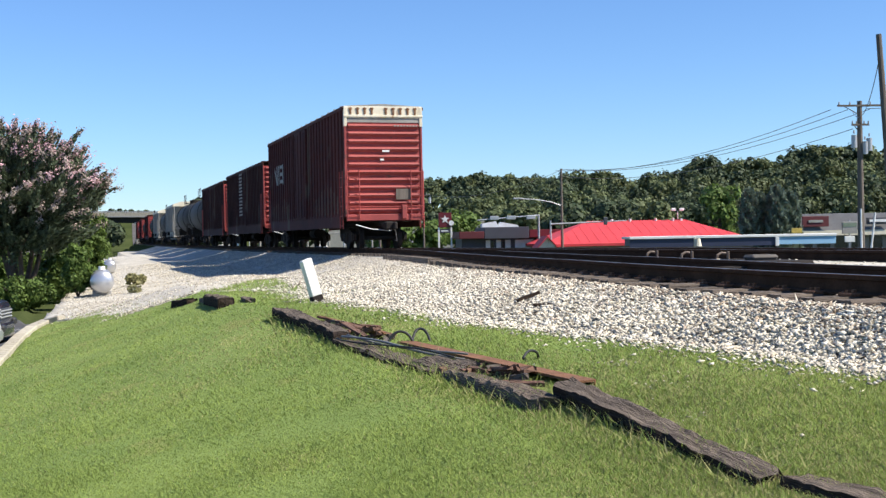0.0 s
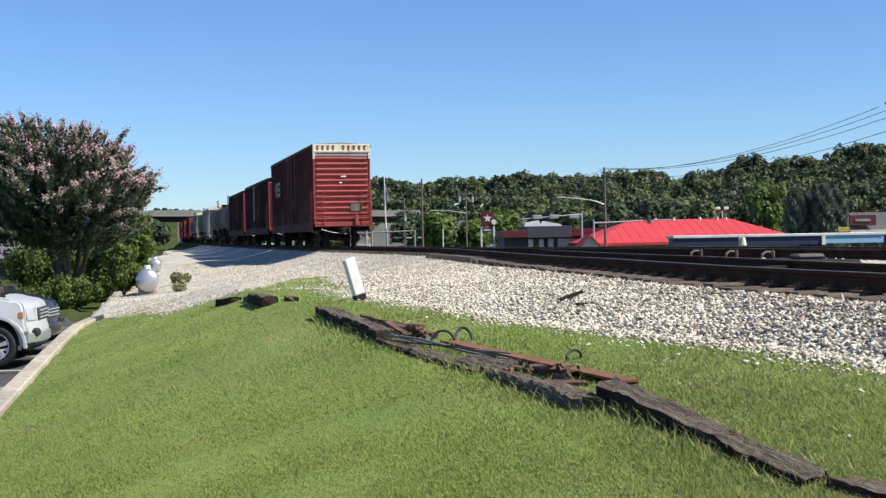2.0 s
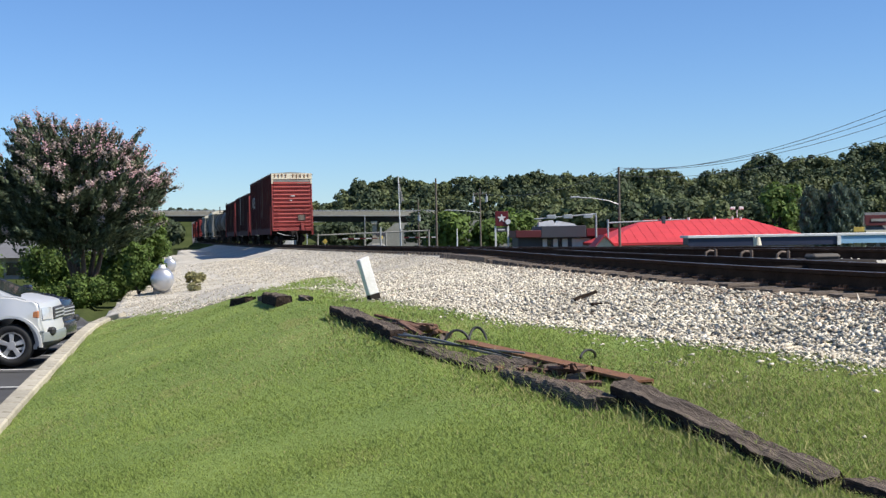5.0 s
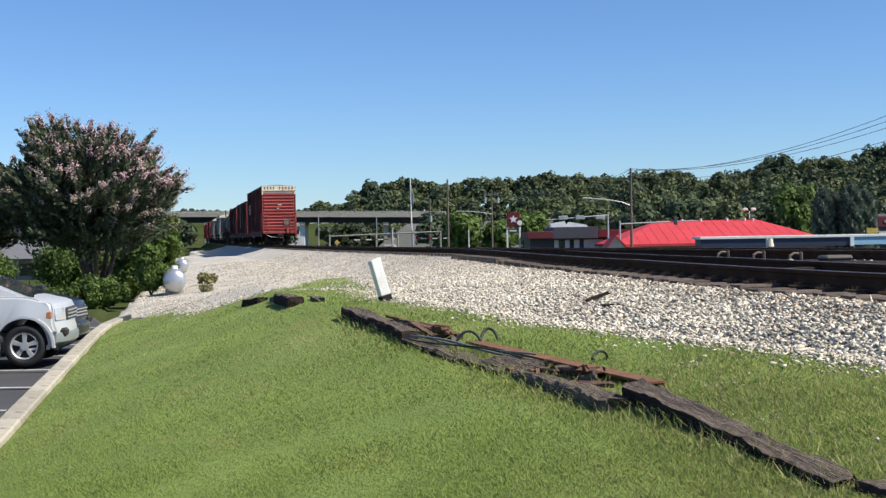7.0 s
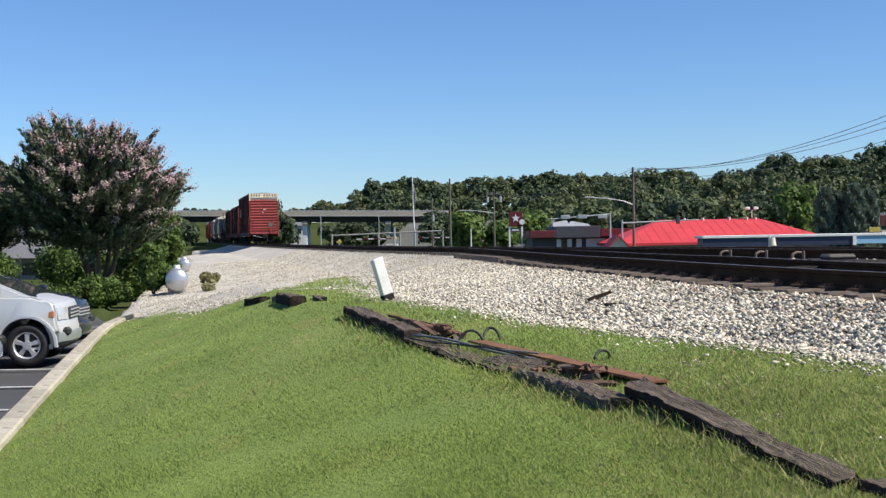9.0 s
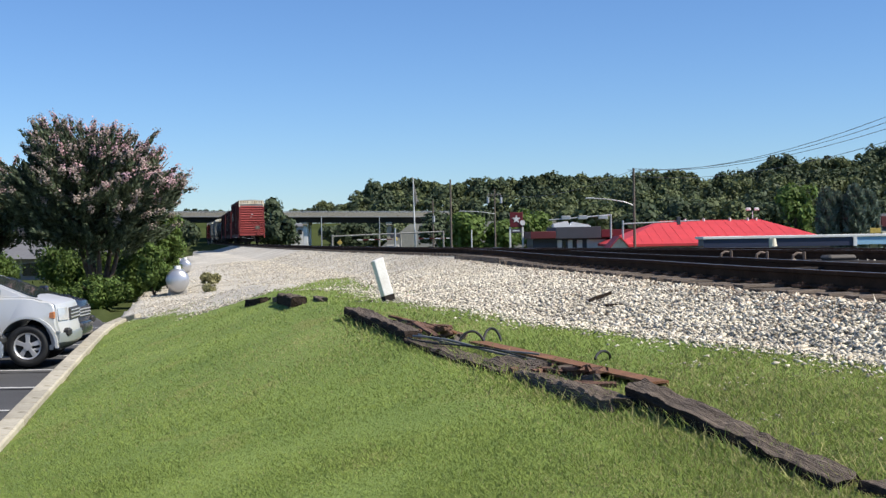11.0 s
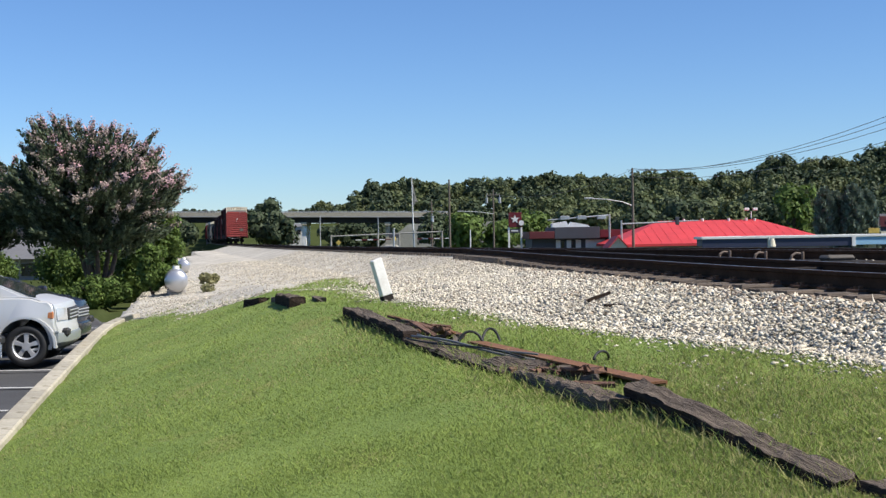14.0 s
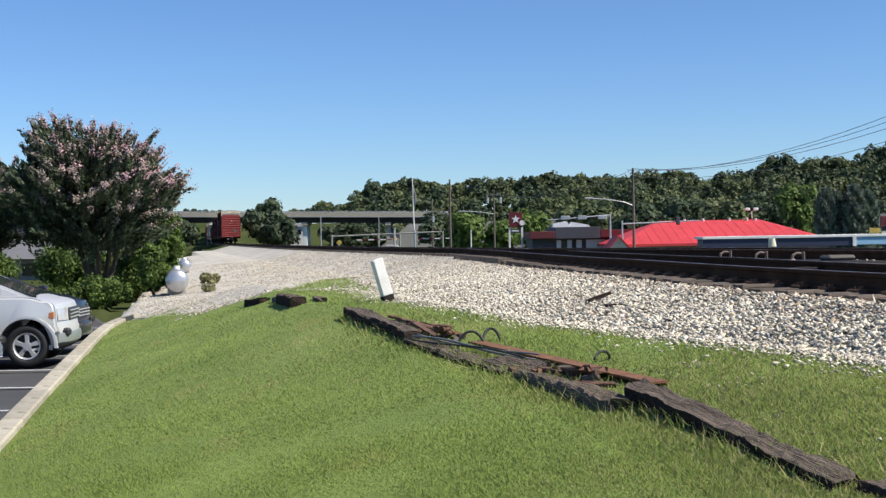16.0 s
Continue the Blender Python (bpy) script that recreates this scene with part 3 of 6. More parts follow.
    part("roof", bm, M_HOPPER if band else body_paint, car, "ribbed steel roof")
    # lettering that cannot be read, as bars
    for i in range(8 if band else 0):
        part("letter_bar", box(bmesh.new(), 0.40 + i * 0.12, 0.455 + i * 0.12, -h - 0.105, -h - 0.09, zb - 0.15, zb - 0.09), M_HOPPER, car)
    for x0, x1, z in ((-0.08, 0.2, 3.62), (-0.16, -0.02, 3.3)):
        part("letter_bar", box(bmesh.new(), x0, x1, -h - 0.105, -h - 0.085, z, z + 0.07), M_WHITE, car, "small white mark")
    if logo:
        bm = bmesh.new()
        y0 = h * 0.47
        for z in (3.2, 3.55, 3.9):
            box(bm, -w - 0.062, -w - 0.066, y0 + 0.1, y0 + 1.0, z - 0.08, z + 0.08)
        for a, b in ((0.0, 0.22), (1.2, 1.42), (1.75, 1.97)):
            box(bm, -w - 0.062, -w - 0.066, y0 + a, y0 + b, 3.05, 4.0)
        extrude_profile(bm, [(y0 + 1.97, 3.05), (y0 + 2.6, 3.75), (y0 + 2.6, 4.0), (y0 + 1.97, 3.3)], -w - 0.062, -w - 0.066)
        part("emblem", bm, M_HOPPER, car, "faded white block emblem on the side")
    if logo:
        for y in np.arange(-h + 0.35, h - 0.9, 0.62):
            hgt = 0.55 + 0.5 * noise.noise((y * 0.55, 3.3, 1.7)) + 0.35 * noise.noise((y * 2.1, 8.1, 4.0))
            if hgt > 0.5 and abs(y + 0.31) > 2.1:
                bm = box(bmesh.new(), -w - 0.004, -w - 0.009, y + 0.08, y + 0.54, z0 + 0.14, z0 + 0.14 + hgt * 1.25, 0.002)
                part("bare_patch", bm, M_PRIMER, car, "weathered grey-brown patch on the side")
    if stripes:
        bm = bmesh.new()
        for z in np.arange(1.9, 4.5, 0.2):
            box(bm, -w - 0.135, -w - 0.14, -0.9, 0.9, z, z + 0.1)
        part("door_slats", bm, M_BRICK, car, "pale horizontal slats on the door")
    underframe(car, h, z0)
    trucks(car, (-h + 1.9, h - 1.9))
    return car


def tank_car(m, length, paint, label):
    car = empty("tank_car", m, label, "railway tank car", "freight train cars")
    h = length / 2
    bm = bmesh.new()
    prof = [(0.0, 0.02), (0.15, 0.7), (0.4, 1.15), (0.75, 1.42)]
    pts = [(-h + a, r) for a, r in prof] + [(0, 1.46)] + [(h - a, r) for a, r in prof[::-1]]
    rings = []
    for y, r in pts:
        rings.append([bm.verts.new((math.sin(j / 28 * 6.2832) * r, y, 2.75 + math.cos(j / 28 * 6.2832) * r)) for j in range(28)])
    for a, b in zip(rings, rings[1:]):
        for j in range(28):
            bm.faces.new((a[j], b[j], b[(j + 1) % 28], a[(j + 1) % 28]))
    part("tank", bm, paint, car, "", True)
    bm = bmesh.new()
    rod(bm, (0, 0, 4.1), (0, 0, 4.55), 0.45, n=16)
    box(bm, -0.9, 0.9, -1.2, 1.2, 4.18, 4.22)
    for x in (-0.9, 0.9):
        for y in (-1.2, 0, 1.2):
            rod(bm, (x, y, 4.2), (x, y, 5.0), 0.025, n=5)
        rod(bm, (x, -1.2, 5.0), (x, 1.2, 5.0), 0.025, n=5)
    part("dome_platform", bm, M_UNDER, car, "dark manway with railings")
    bm = bmesh.new()
    for y in (-h * 0.55, h * 0.55):
        tube(bm, [(math.sin(a) * 1.48, y, 2.75 + math.cos(a) * 1.48) for a in np.linspace(-2.4, 2.4, 20)], 0.03)
    part("strap", bm, M_UNDER, car)
    for k in (-1, 1):
        bm = bmesh.new()
        box(bm, -1.4, 1.4, k * (h - 0.1), k * (h + 0.5), 1.0, 1.12)
        rod(bm, (-1.4, k * (h + 0.4), 2.0), (1.4, k * (h + 0.4), 2.0), 0.025, n=5)
        for x in (-1.4, 1.4):
            rod(bm, (x, k * (h + 0.4), 1.0), (x, k * (h + 0.4), 2.0), 0.025, n=5)
        part("end_platform", bm, M_UNDER, car)
        part("saddle", box(bmesh.new(), -1.2, 1.2, k * (h * 0.7) - 0.3, k * (h * 0.7) + 0.3, 1.0, 1.7, 0.05), M_UNDER, car)
    underframe(car, h, 1.0)
    trucks(car, (-h + 1.9, h - 1.9))
    return car


def hopper_car(m, length, paint, label):
    car = empty("hopper_car", m, label, "railway hopper car", "freight train cars")
    h = length / 2
    bm = bmesh.new()
    extrude_profile(bm, [(-h + 0.2, 4.3), (-h + 1.8, 1.6), (h - 1.8, 1.6), (h - 0.2, 4.3)], -1.5, 1.5, "x", 0.05)
    part("hopper_body", bm, paint, car)
    bm = bmesh.new()
    extrude_profile(bm, [(-1.55, 4.2), (-1.5, 4.45), (-0.7, 4.72), (0.7, 4.72), (1.5, 4.45), (1.55, 4.2)], -h, h, "y")
    part("roof", bm, M_CREAM, car, "pale curved roof")
    bm = bmesh.new()
    for y in np.arange(-h + 0.5, h, 1.3):
        for k in (-1, 1):
            box(bm, k * 1.49, k * 1.56, y - 0.05, y + 0.05, 1.5, 4.25)
    for y in np.linspace(-h * 0.5, h * 0.5, 3):
        extrude_profile(bm, [(y - 1.6, 1.62), (y - 0.4, 0.6), (y + 0.4, 0.6), (y + 1.6, 1.62)], -1.2, 1.2)
    for k in (-1, 1):
        for x in (-1.4, 1.4):
            rod(bm, (x, k * (h - 0.05), 1.0), (x, k * (h - 0.05), 4.3), 0.05, n=6)
        box(bm, -1.5, 1.5, k * (h - 0.3), k * h, 0.9, 1.15)
    part("chute_frame", bm, paint, car)
    underframe(car, h, 1.0)
    trucks(car, (-h + 1.9, h - 1.9))
    return car


TRAIN_U0 = 45.9
TRAIN = []


def build_train():
    off = 0.0

    def add(make, length, gap, *a, **k):
        nonlocal off
        u = off + length / 2
        TRAIN.append((make(on_track(TRAIN_U0 + u, TRACK2), length, *a, **k), u))
        off += length + gap
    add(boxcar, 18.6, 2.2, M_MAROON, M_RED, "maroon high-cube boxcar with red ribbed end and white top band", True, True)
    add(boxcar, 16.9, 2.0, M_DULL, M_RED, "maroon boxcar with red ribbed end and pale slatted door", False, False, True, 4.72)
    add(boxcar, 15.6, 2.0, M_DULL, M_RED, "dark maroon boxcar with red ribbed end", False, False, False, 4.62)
    add(tank_car, 14.5, 2.0, M_TANKB, "weathered black railway tank car")
    add(tank_car, 14.5, 2.0, M_TANKB, "weathered black railway tank car")
    add(hopper_car, 14.0, 2.0, M_HOPPER, "weathered grey covered hopper car with pale roof")
    add(tank_car, 14.5, 2.0, M_TANKB, "weathered black railway tank car")
    add(hopper_car, 14.0, 2.0, M_HOPPER, "weathered grey covered hopper car with pale roof")
    for i in range(6):
        add(boxcar if i % 2 else tank_car, 15.0, 2.0, *((M_MAROON, M_RED, "dark maroon boxcar far along the train", False, False, False, 4.7) if i % 2 else (M_TANKB, "black tank car far along the train")))


build_train()


# ---- sleepers, ballast, switch gear ----
def sleeper_bm(length, w, h, rough, rng, n=14):
    """A worn timber along y, centred, with its top at z = 0."""
    bm = bmesh.new()
    ring = [(-0.5, -1), (-0.5, -0.12), (-0.42, 0), (-0.12, -0.03), (0.15, 0), (0.42, 0), (0.5, -0.12), (0.5, -1)]
    rows = []
    off = rng.uniform(0, 50)
    for i in range(n + 1):
        y = (i / n - 0.5) * length
        row = []
        for j, (a, b) in enumerate(ring):
            q = noise.noise_vector((off + y * 2.2, j * 0.7, off)) * rough * 0.6 + noise.noise_vector((off - y * 9, j * 1.9, off)) * rough * 0.4 + noise.noise_vector((off + y * 23, j * 3.1, off)) * rough * 0.25
            e = noise.noise((off, j * 1.3, y)) * rough * (3 if i in (0, n) else 0)
            row.append(bm.verts.new((a * w + q.x, y + e, b * h + q.z)))
        rows.append(row)
    for a, b in zip(rows, rows[1:]):
        for j in range(len(ring)):
            k = (j + 1) % len(ring)
            bm.faces.new((a[j], a[k], b[k], b[j]))
    bm.faces.new(rows[0])
    bm.faces.new(rows[-1][::-1])
    bmesh.ops.recalc_face_normals(bm, faces=bm.faces[:])
    # Upward faces take slot 1, where old timbers hold their lit top tone.
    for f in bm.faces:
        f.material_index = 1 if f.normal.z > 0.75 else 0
    return bm


def build_sleepers():
    rng = np.random.default_rng(4)
    meshes = []
    for i in range(4):
        ob = part("sleeper", sleeper_bm(2.6, 0.23, 0.18, 0.012, rng, 6), M_TIE, TRACK_A)
        meshes.append(ob.data)
        ob.matrix_basis = pose(0, 30.0 - 3.0 + i * 0.54, -0.172, 0, 0, 90)
    for i in range(4, 61):
        side = float(merge(i * 0.54 - 3))
        ob = new("sleeper", meshes[i % 4])
        ob.parent = TRACK_A
        ob.matrix_basis = pose(rng.normal(0, 0.03) + BEND * (i * 0.54) ** 2 - side, 30.0 - 3.0 + i * 0.54, -0.172 - float(dip(i * 0.54 - 3)) + RISE2 * side / TRACK2 + rng.normal(0, 0.006), 0, 0, 90 + rng.normal(0, 1))
    for track, i0, i1 in ((TRACK_A, 61, 80), (TRACK_B, 0, 500)):
        bm = bmesh.new()
        for i in range(i0, i1):
            u, q = i * 0.54 - 3, (i * 0.54) ** 2
            x0, x1 = (-1.3, 1.3) if track == TRACK_B else (-float(merge(u)) - 1.3, 2.7)
            box(bm, x0 + BEND * q, x1 + BEND * q, 30 + u - 0.11, 30 + u + 0.11, -0.34 - float(dip(u)), -0.172 - float(dip(u)) + (0.0 if track == TRACK_B else RISE2 * 0.9))
        tagged(part("far_sleepers", bm, M_TIE, track, "row of dark wooden sleepers"), kind="stuff")
    bm = bmesh.new()
    box(bm, -0.16, 0.16, -0.09, 0.09, -0.175, -0.15, 0.004)
    for x in (-0.09, 0.09):
        box(bm, x - 0.018, x + 0.018, -0.05, -0.02, -0.155, -0.12)
        box(bm, x - 0.018, x + 0.018, 0.03, 0.06, -0.155, -0.125)
    box(bm, -0.1, 0.1, 0.1, 0.125, -0.19, -0.14)
    pl = part("tie_plate", bm, M_RUST, TRACK_A, "rusty tie plate with spikes")
    pl.location = (-0.753, 27 + 3 * 0.54, 0)
    for i in range(4, 74):
        side = float(merge(i * 0.54 - 3))
        for x in (-0.753, 0.753):
            o = new("tie_plate", pl.data)
            o.parent = TRACK_A
            o.location = (x + BEND * (i * 0.54) ** 2 - side, 27 + i * 0.54, -float(dip(i * 0.54 - 3)) + RISE2 * side / TRACK2)


build_sleepers()


# strays on the lawn: middle, spread, count
CHIPS = ((1.78, 7.05, 0.08, 40), (1.81, 8.9, 0.07, 24), (1.87, 8.05, 0.1, 26), (2.61, 8.2, 0.09, 24), (-0.26, 13.35, 0.14, 70), (-2.05, 23.8, 0.3, 90), (-2.46, 23.4, 0.3, 90), (0.95, 9.3, 0.12, 30), (1.9, 6.6, 0.2, 20))


def build_ballast():
    """Loose crushed stones on the shoulder and between the tracks, one sheet of pieces."""
    rng = np.random.default_rng(8)
    counts = (54000, 30000, 14000, 7000, 26000)
    u = np.concatenate([rng.uniform(a, b, c) for (a, b), c in zip(((4, 24), (20, 46), (2, 30), (6, 26), (44, 85)), counts)])
    top = np.repeat((0, 0, 1, 2, 3), counts)
    n = len(u)
    r = rng.uniform(0, 1, n)
    edge = np.minimum(toe(u), 7.5) + rng.normal(0, 0.12, n)
    s = np.where((top == 0) | (top == 3), merge(u) + 1.28 + r * (edge - merge(u) - 1.28), np.where(top == 1, -4.0 + r * 5.3, toe(u) - 0.1 + np.abs(rng.normal(0, 0.25, n))))
    keep = (top != 1) | ((np.abs(np.abs(s - merge(u)) - 0.753) > 0.1) & ((u < 24 + 3 * r) | (s > 0)))
    # the driven way along the bank is bare, with fine dust over the stone
    way = np.exp(-((s - 4.6) / 1.5) ** 2) * step(22, 27, u)
    keep &= rng.uniform(0, 1, n) > way * 0.85
    keep &= ~tongue(u, s) | (rng.uniform(0, 1, n) < 0.25)
    u, s, top = u[keep], s[keep], top[keep]
    chips = np.concatenate([np.stack(us(cx + rng.normal(0, w, m), cy + rng.normal(0, w * 1.6, m))) for cx, cy, w, m in CHIPS], 1)
    u, s, top = np.r_[u, chips[0]], np.r_[s, chips[1]], np.r_[top, np.full(chips.shape[1], 4)]
    n = len(u)
    x, y = xy(u, s)
    z = height(u, s) + wobble(x, y, s)[1] + rng.uniform(-0.006, 0.026, n) * np.where(top == 4, 0.3, 1.0) - np.where(top == 1, 0.02, 0)
    size = rng.uniform(0.010, 0.025, n) * np.where(top == 2, 0.8, np.where(top == 3, 1.1, np.where(top == 4, 0.6, np.where(u > 26, 0.75, 1.0))))
    # Browner stones gather towards the sleepers: dirt plus painted shade.
    rusty = rng.uniform(0, 1, n) < np.where(top == 0, np.clip(0.55 - (s - merge(u) - 1.25) * 0.8, 0.04, 0.8), 0.04)
    base = np.array([(1, 0, 0), (-1, 0, 0), (0, 1, 0), (0, -1, 0), (0, 0, 1), (0, 0, -1)], float)
    p = base[None] * rng.uniform(0.6, 1.35, (n, 6, 1)) + rng.normal(0, 0.24, (n, 6, 3))
    p[..., 0] *= rng.uniform(1.1, 2.1, (n, 1))
    a = rng.uniform(0, 6.283, n)
    c, d = np.cos(a), np.sin(a)
    q = np.stack([p[..., 0] * c[:, None] - p[..., 1] * d[:, None], p[..., 0] * d[:, None] + p[..., 1] * c[:, None], p[..., 2] * 0.7 + p[..., 0] * rng.normal(0, 0.35, (n, 1))], -1) * size[:, None, None]
    q += np.stack([x, y, z], -1)[:, None]
    tri = np.array([(0, 2, 4), (2, 1, 4), (1, 3, 4), (3, 0, 4), (2, 0, 5), (1, 2, 5), (3, 1, 5), (0, 3, 5)])
    me = bpy.data.meshes.new("ballast")
    me.vertices.add(n * 6)
    me.vertices.foreach_set("co", q.astype(np.float32).ravel())
    idx = (tri[None] + (np.arange(n) * 6)[:, None, None]).reshape(-1)
    me.loops.add(len(idx))
    me.loops.foreach_set("vertex_index", idx.astype(np.int32))
    me.polygons.add(len(idx) // 3)
    me.polygons.foreach_set("loop_start", np.arange(0, len(idx), 3, dtype=np.int32))
    me.materials.append(M_STONE)
    me.materials.append(M_OILSTONE)
    me.materials.append(M_RUSTSHADE)
    me.polygons.foreach_set("material_index", np.repeat(np.where((top == 1) & (np.abs(s - merge(u)) < 1.15), 1, np.where(rusty, 2, 0)), 8).astype(np.int32))
    me.update(calc_edges=True)
    tagged(new("ballast", me), "pale grey crushed stone on the railway bank", "gravel", kind="stuff")


M_OILSTONE = mat("oily_stone", (0.16, 0.14, 0.12), 0.9, dark=(0.07, 0.06, 0.05), scale=2, fine=30, rnd=0.4)
build_ballast()


def build_grass():
    rng = np.random.default_rng(12)
    # evenly over what lies before the eye, thinning with distance
    n = 620000
    d = 4.6 / (1 - rng.uniform(0, 0.865, n))
    a = rng.uniform(-0.40, 0.47, n)
    x, y = a * d, d
    u, s = us(x, y)
    e = toe(u) + 0.15 * np.sin(u * 3.1) + rng.normal(0, 0.12, n) - np.where((u > 20) & (u < 34), np.abs(rng.normal(0, 0.55, n)), 0)
    lump = np.array([noise.noise((p * 0.9, q * 0.9, 7)) for p, q in zip(x[::1], y[::1])])
    worn = np.array([noise.noise((p * 0.35 + 9, q * 0.35, 2)) for p, q in zip(x[::1], y[::1])])
    ok = ((s > e) | tongue(u, s + rng.normal(0, 0.12, n))) & (s < kerb(u) - 0.14)
    x, y, u, s, d, lump, worn = (v[ok] for v in (x, y, u, s, d, lump, worn))
    # ranker growth among and beside the old timbers
    m = 9000
    t = rng.uniform(0, 1, m)
    ex = np.interp(t, (0, 0.32, 0.55, 0.75, 1), (-1.1, -0.3, 0.5, 1.15, 1.8)) + rng.normal(0.03, 0.13, m)
    ey = np.interp(t, (0, 0.32, 0.55, 0.75, 1), (14.45, 11.5, 9.35, 7.8, 5.5)) + rng.normal(0, 0.12, m)
    eu, es = us(ex, ey)
    x, y, u, s, d = np.r_[x, ex], np.r_[y, ey], np.r_[u, eu], np.r_[s, es], np.r_[d, ey]
    lump, worn = np.r_[lump, np.full(m, 1.6)], np.r_[worn, np.where(t > 0.45, 0.55, 0.2)]
    boost = np.r_[np.ones(len(x) - m), rng.uniform(0.7, 1.8, m)]
    n = len(x)
    z = height(u, s) + wobble(x, y, s)[1] - 0.008
    tall = np.clip(1.0 + 0.5 * lump, 0.5, 1.9) * np.where(s < 4.6, 1.35, 1.0)
    h = rng.uniform(0.012, 0.032, n) * boost * tall * (0.85 + d * 0.012)
    w = (0.0026 + 0.00042 * d) * rng.uniform(0.7, 1.3, n)
    f = rng.uniform(0, 6.283, n)
    lx, ly = rng.normal(0, 0.7, n) * h, rng.normal(0, 0.7, n) * h
    c, k = np.cos(f) * w, np.sin(f) * w
    v = np.stack([np.stack([x - c, y - k, z], -1), np.stack([x + c, y + k, z], -1), np.stack([x + lx, y + ly, z + h], -1)], 1).reshape(-1, 3)
    dry = (rng.uniform(0, 1, n) < np.clip(0.10 + 0.5 * worn + np.where(s < 4.4, 0.08, 0), 0.02, 0.5)).astype(int)
    tagged(cloud("grass", v, 3, (M_GRASS, M_DRY), mat_index=dry), "short mown lawn grass with dry flecks", "grass", kind="stuff")


build_grass()


M_RUSTGREY = mat("dusty_rusted_steel", (0.24, 0.19, 0.15), 0.9, dark=(0.11, 0.08, 0.06), scale=6)
M_GREYTIE2 = mat("dusty_grey_paint", (0.15, 0.135, 0.12), 0.9, spec=0.2)


def switch_gear():
    x, y = 5.04, 15.6
    g = empty("switch_machine", pose(x, y, 0.70, 0, 0, HEADING), "low dark steel switch machine with grey cover between the tracks", "switch machine")
    bm = bmesh.new()
    box(bm, -0.35, 0.35, -0.75, 0.2, 0.0, 0.2, 0.04)
    box(bm, -0.2, 0.2, 0.2, 0.75, 0.0, 0.2, 0.03)
    part("housing", bm, M_UNDER, g)
    bm = bmesh.new()
    box(bm, -0.2, 0.2, -0.15, 0.1, 0.2, 0.27, 0.03)
    part("cover", bm, M_GREYTIE2, g, "weathered grey lid")
    bm = bmesh.new()
    rod(bm, (-0.3, -0.5, 0.12), (-1.3, -0.5, 0.1), 0.025)
    rod(bm, (-0.3, -0.3, 0.12), (-1.3, -0.3, 0.1), 0.025)
    part("throw_rod", bm, M_UNDER, g)
    for px, py in ((5.12, 21.85), (5.43, 20.59), (5.71, 19.42)):
        b = empty("rail_brace", pose(px, py, 0.80, 0, 0, HEADING), "small rusty steel brace clamped beside a rail", "rail brace", "rail braces")
        bm = bmesh.new()
        tube(bm, [(-0.16, 0, 0.02), (-0.15, 0, 0.09), (-0.08, 0, 0.13), (0, 0, 0.12)], 0.022)
        box(bm, 0.03, 0.06, -0.03, 0.03, 0.0, 0.15, 0.01)
        part("clamp", bm, M_RUSTGREY, b)
        part("foot_plate", box(bmesh.new(), -0.2, 0.1, -0.08, 0.08, -0.03, 0.015, 0.005), M_RUST, b)


switch_gear()


# ---- old timbers and scrap on the grass ----
def timber(a, b, w, h, lift, label, seed, material=None, tilt=0, name="old_sleeper", n=34, rough=0.03, sink=0.0):
    rng = np.random.default_rng(seed)
    (x0, y0), (x1, y1) = a, b
    L = math.hypot(x1 - x0, y1 - y0)
    z0, z1 = ground_z(x0, y0), ground_z(x1, y1) - sink
    ob = part(name, sleeper_bm(L, w, h, rough, rng, n), (M_GREYTIE, M_LITTOP) if material else (M_OLDTIE, M_LITTOP), None, label)
    pitch = math.degrees(math.atan2(z1 - z0, L))
    ob.matrix_basis = pose((x0 + x1) / 2, (y0 + y1) / 2, (z0 + z1) / 2 + lift, 0, 0, math.degrees(math.atan2(-(x1 - x0), y1 - y0))) @ pose(0, 0, 0, pitch, tilt, 0)
    return tagged(ob, label, "railway sleeper", "discarded sleepers")


# Near-black sides and lighter tops: weathering plus shade and sun put into the colour.
M_OLDTIE = mat("tarred_shaded_timber", (0.05, 0.036, 0.027), 0.95, spec=0.1, dark=(0.014, 0.011, 0.01), scale=3, fine=9, bump=1.0, stretch=(7, 0.8, 7))
M_LITTOP = mat("split_grey_lit_timber", (0.20, 0.16, 0.125), 0.95, dark=(0.025, 0.019, 0.015), scale=3.5, fine=12, bump=1.0, stretch=(9, 0.8, 9), spec=0.15)
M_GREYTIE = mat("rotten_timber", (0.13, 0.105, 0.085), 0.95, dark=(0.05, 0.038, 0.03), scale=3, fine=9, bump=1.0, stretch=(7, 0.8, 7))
timber((-1.10, 14.45), (-0.30, 11.55), 0.2, 0.19, 0.115, "long dark-sided railway sleeper lying in the grass", 1)
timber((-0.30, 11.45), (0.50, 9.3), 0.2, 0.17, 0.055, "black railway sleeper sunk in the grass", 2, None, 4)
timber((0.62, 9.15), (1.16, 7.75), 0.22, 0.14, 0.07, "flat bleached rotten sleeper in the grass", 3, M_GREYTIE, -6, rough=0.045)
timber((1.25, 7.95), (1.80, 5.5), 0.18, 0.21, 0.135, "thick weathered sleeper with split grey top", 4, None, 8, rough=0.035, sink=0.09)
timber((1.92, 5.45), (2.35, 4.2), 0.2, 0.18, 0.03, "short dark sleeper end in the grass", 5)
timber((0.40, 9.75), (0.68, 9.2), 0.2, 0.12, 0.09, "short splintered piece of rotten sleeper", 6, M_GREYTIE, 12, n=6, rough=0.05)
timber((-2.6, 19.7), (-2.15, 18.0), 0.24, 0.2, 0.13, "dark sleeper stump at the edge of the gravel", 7)
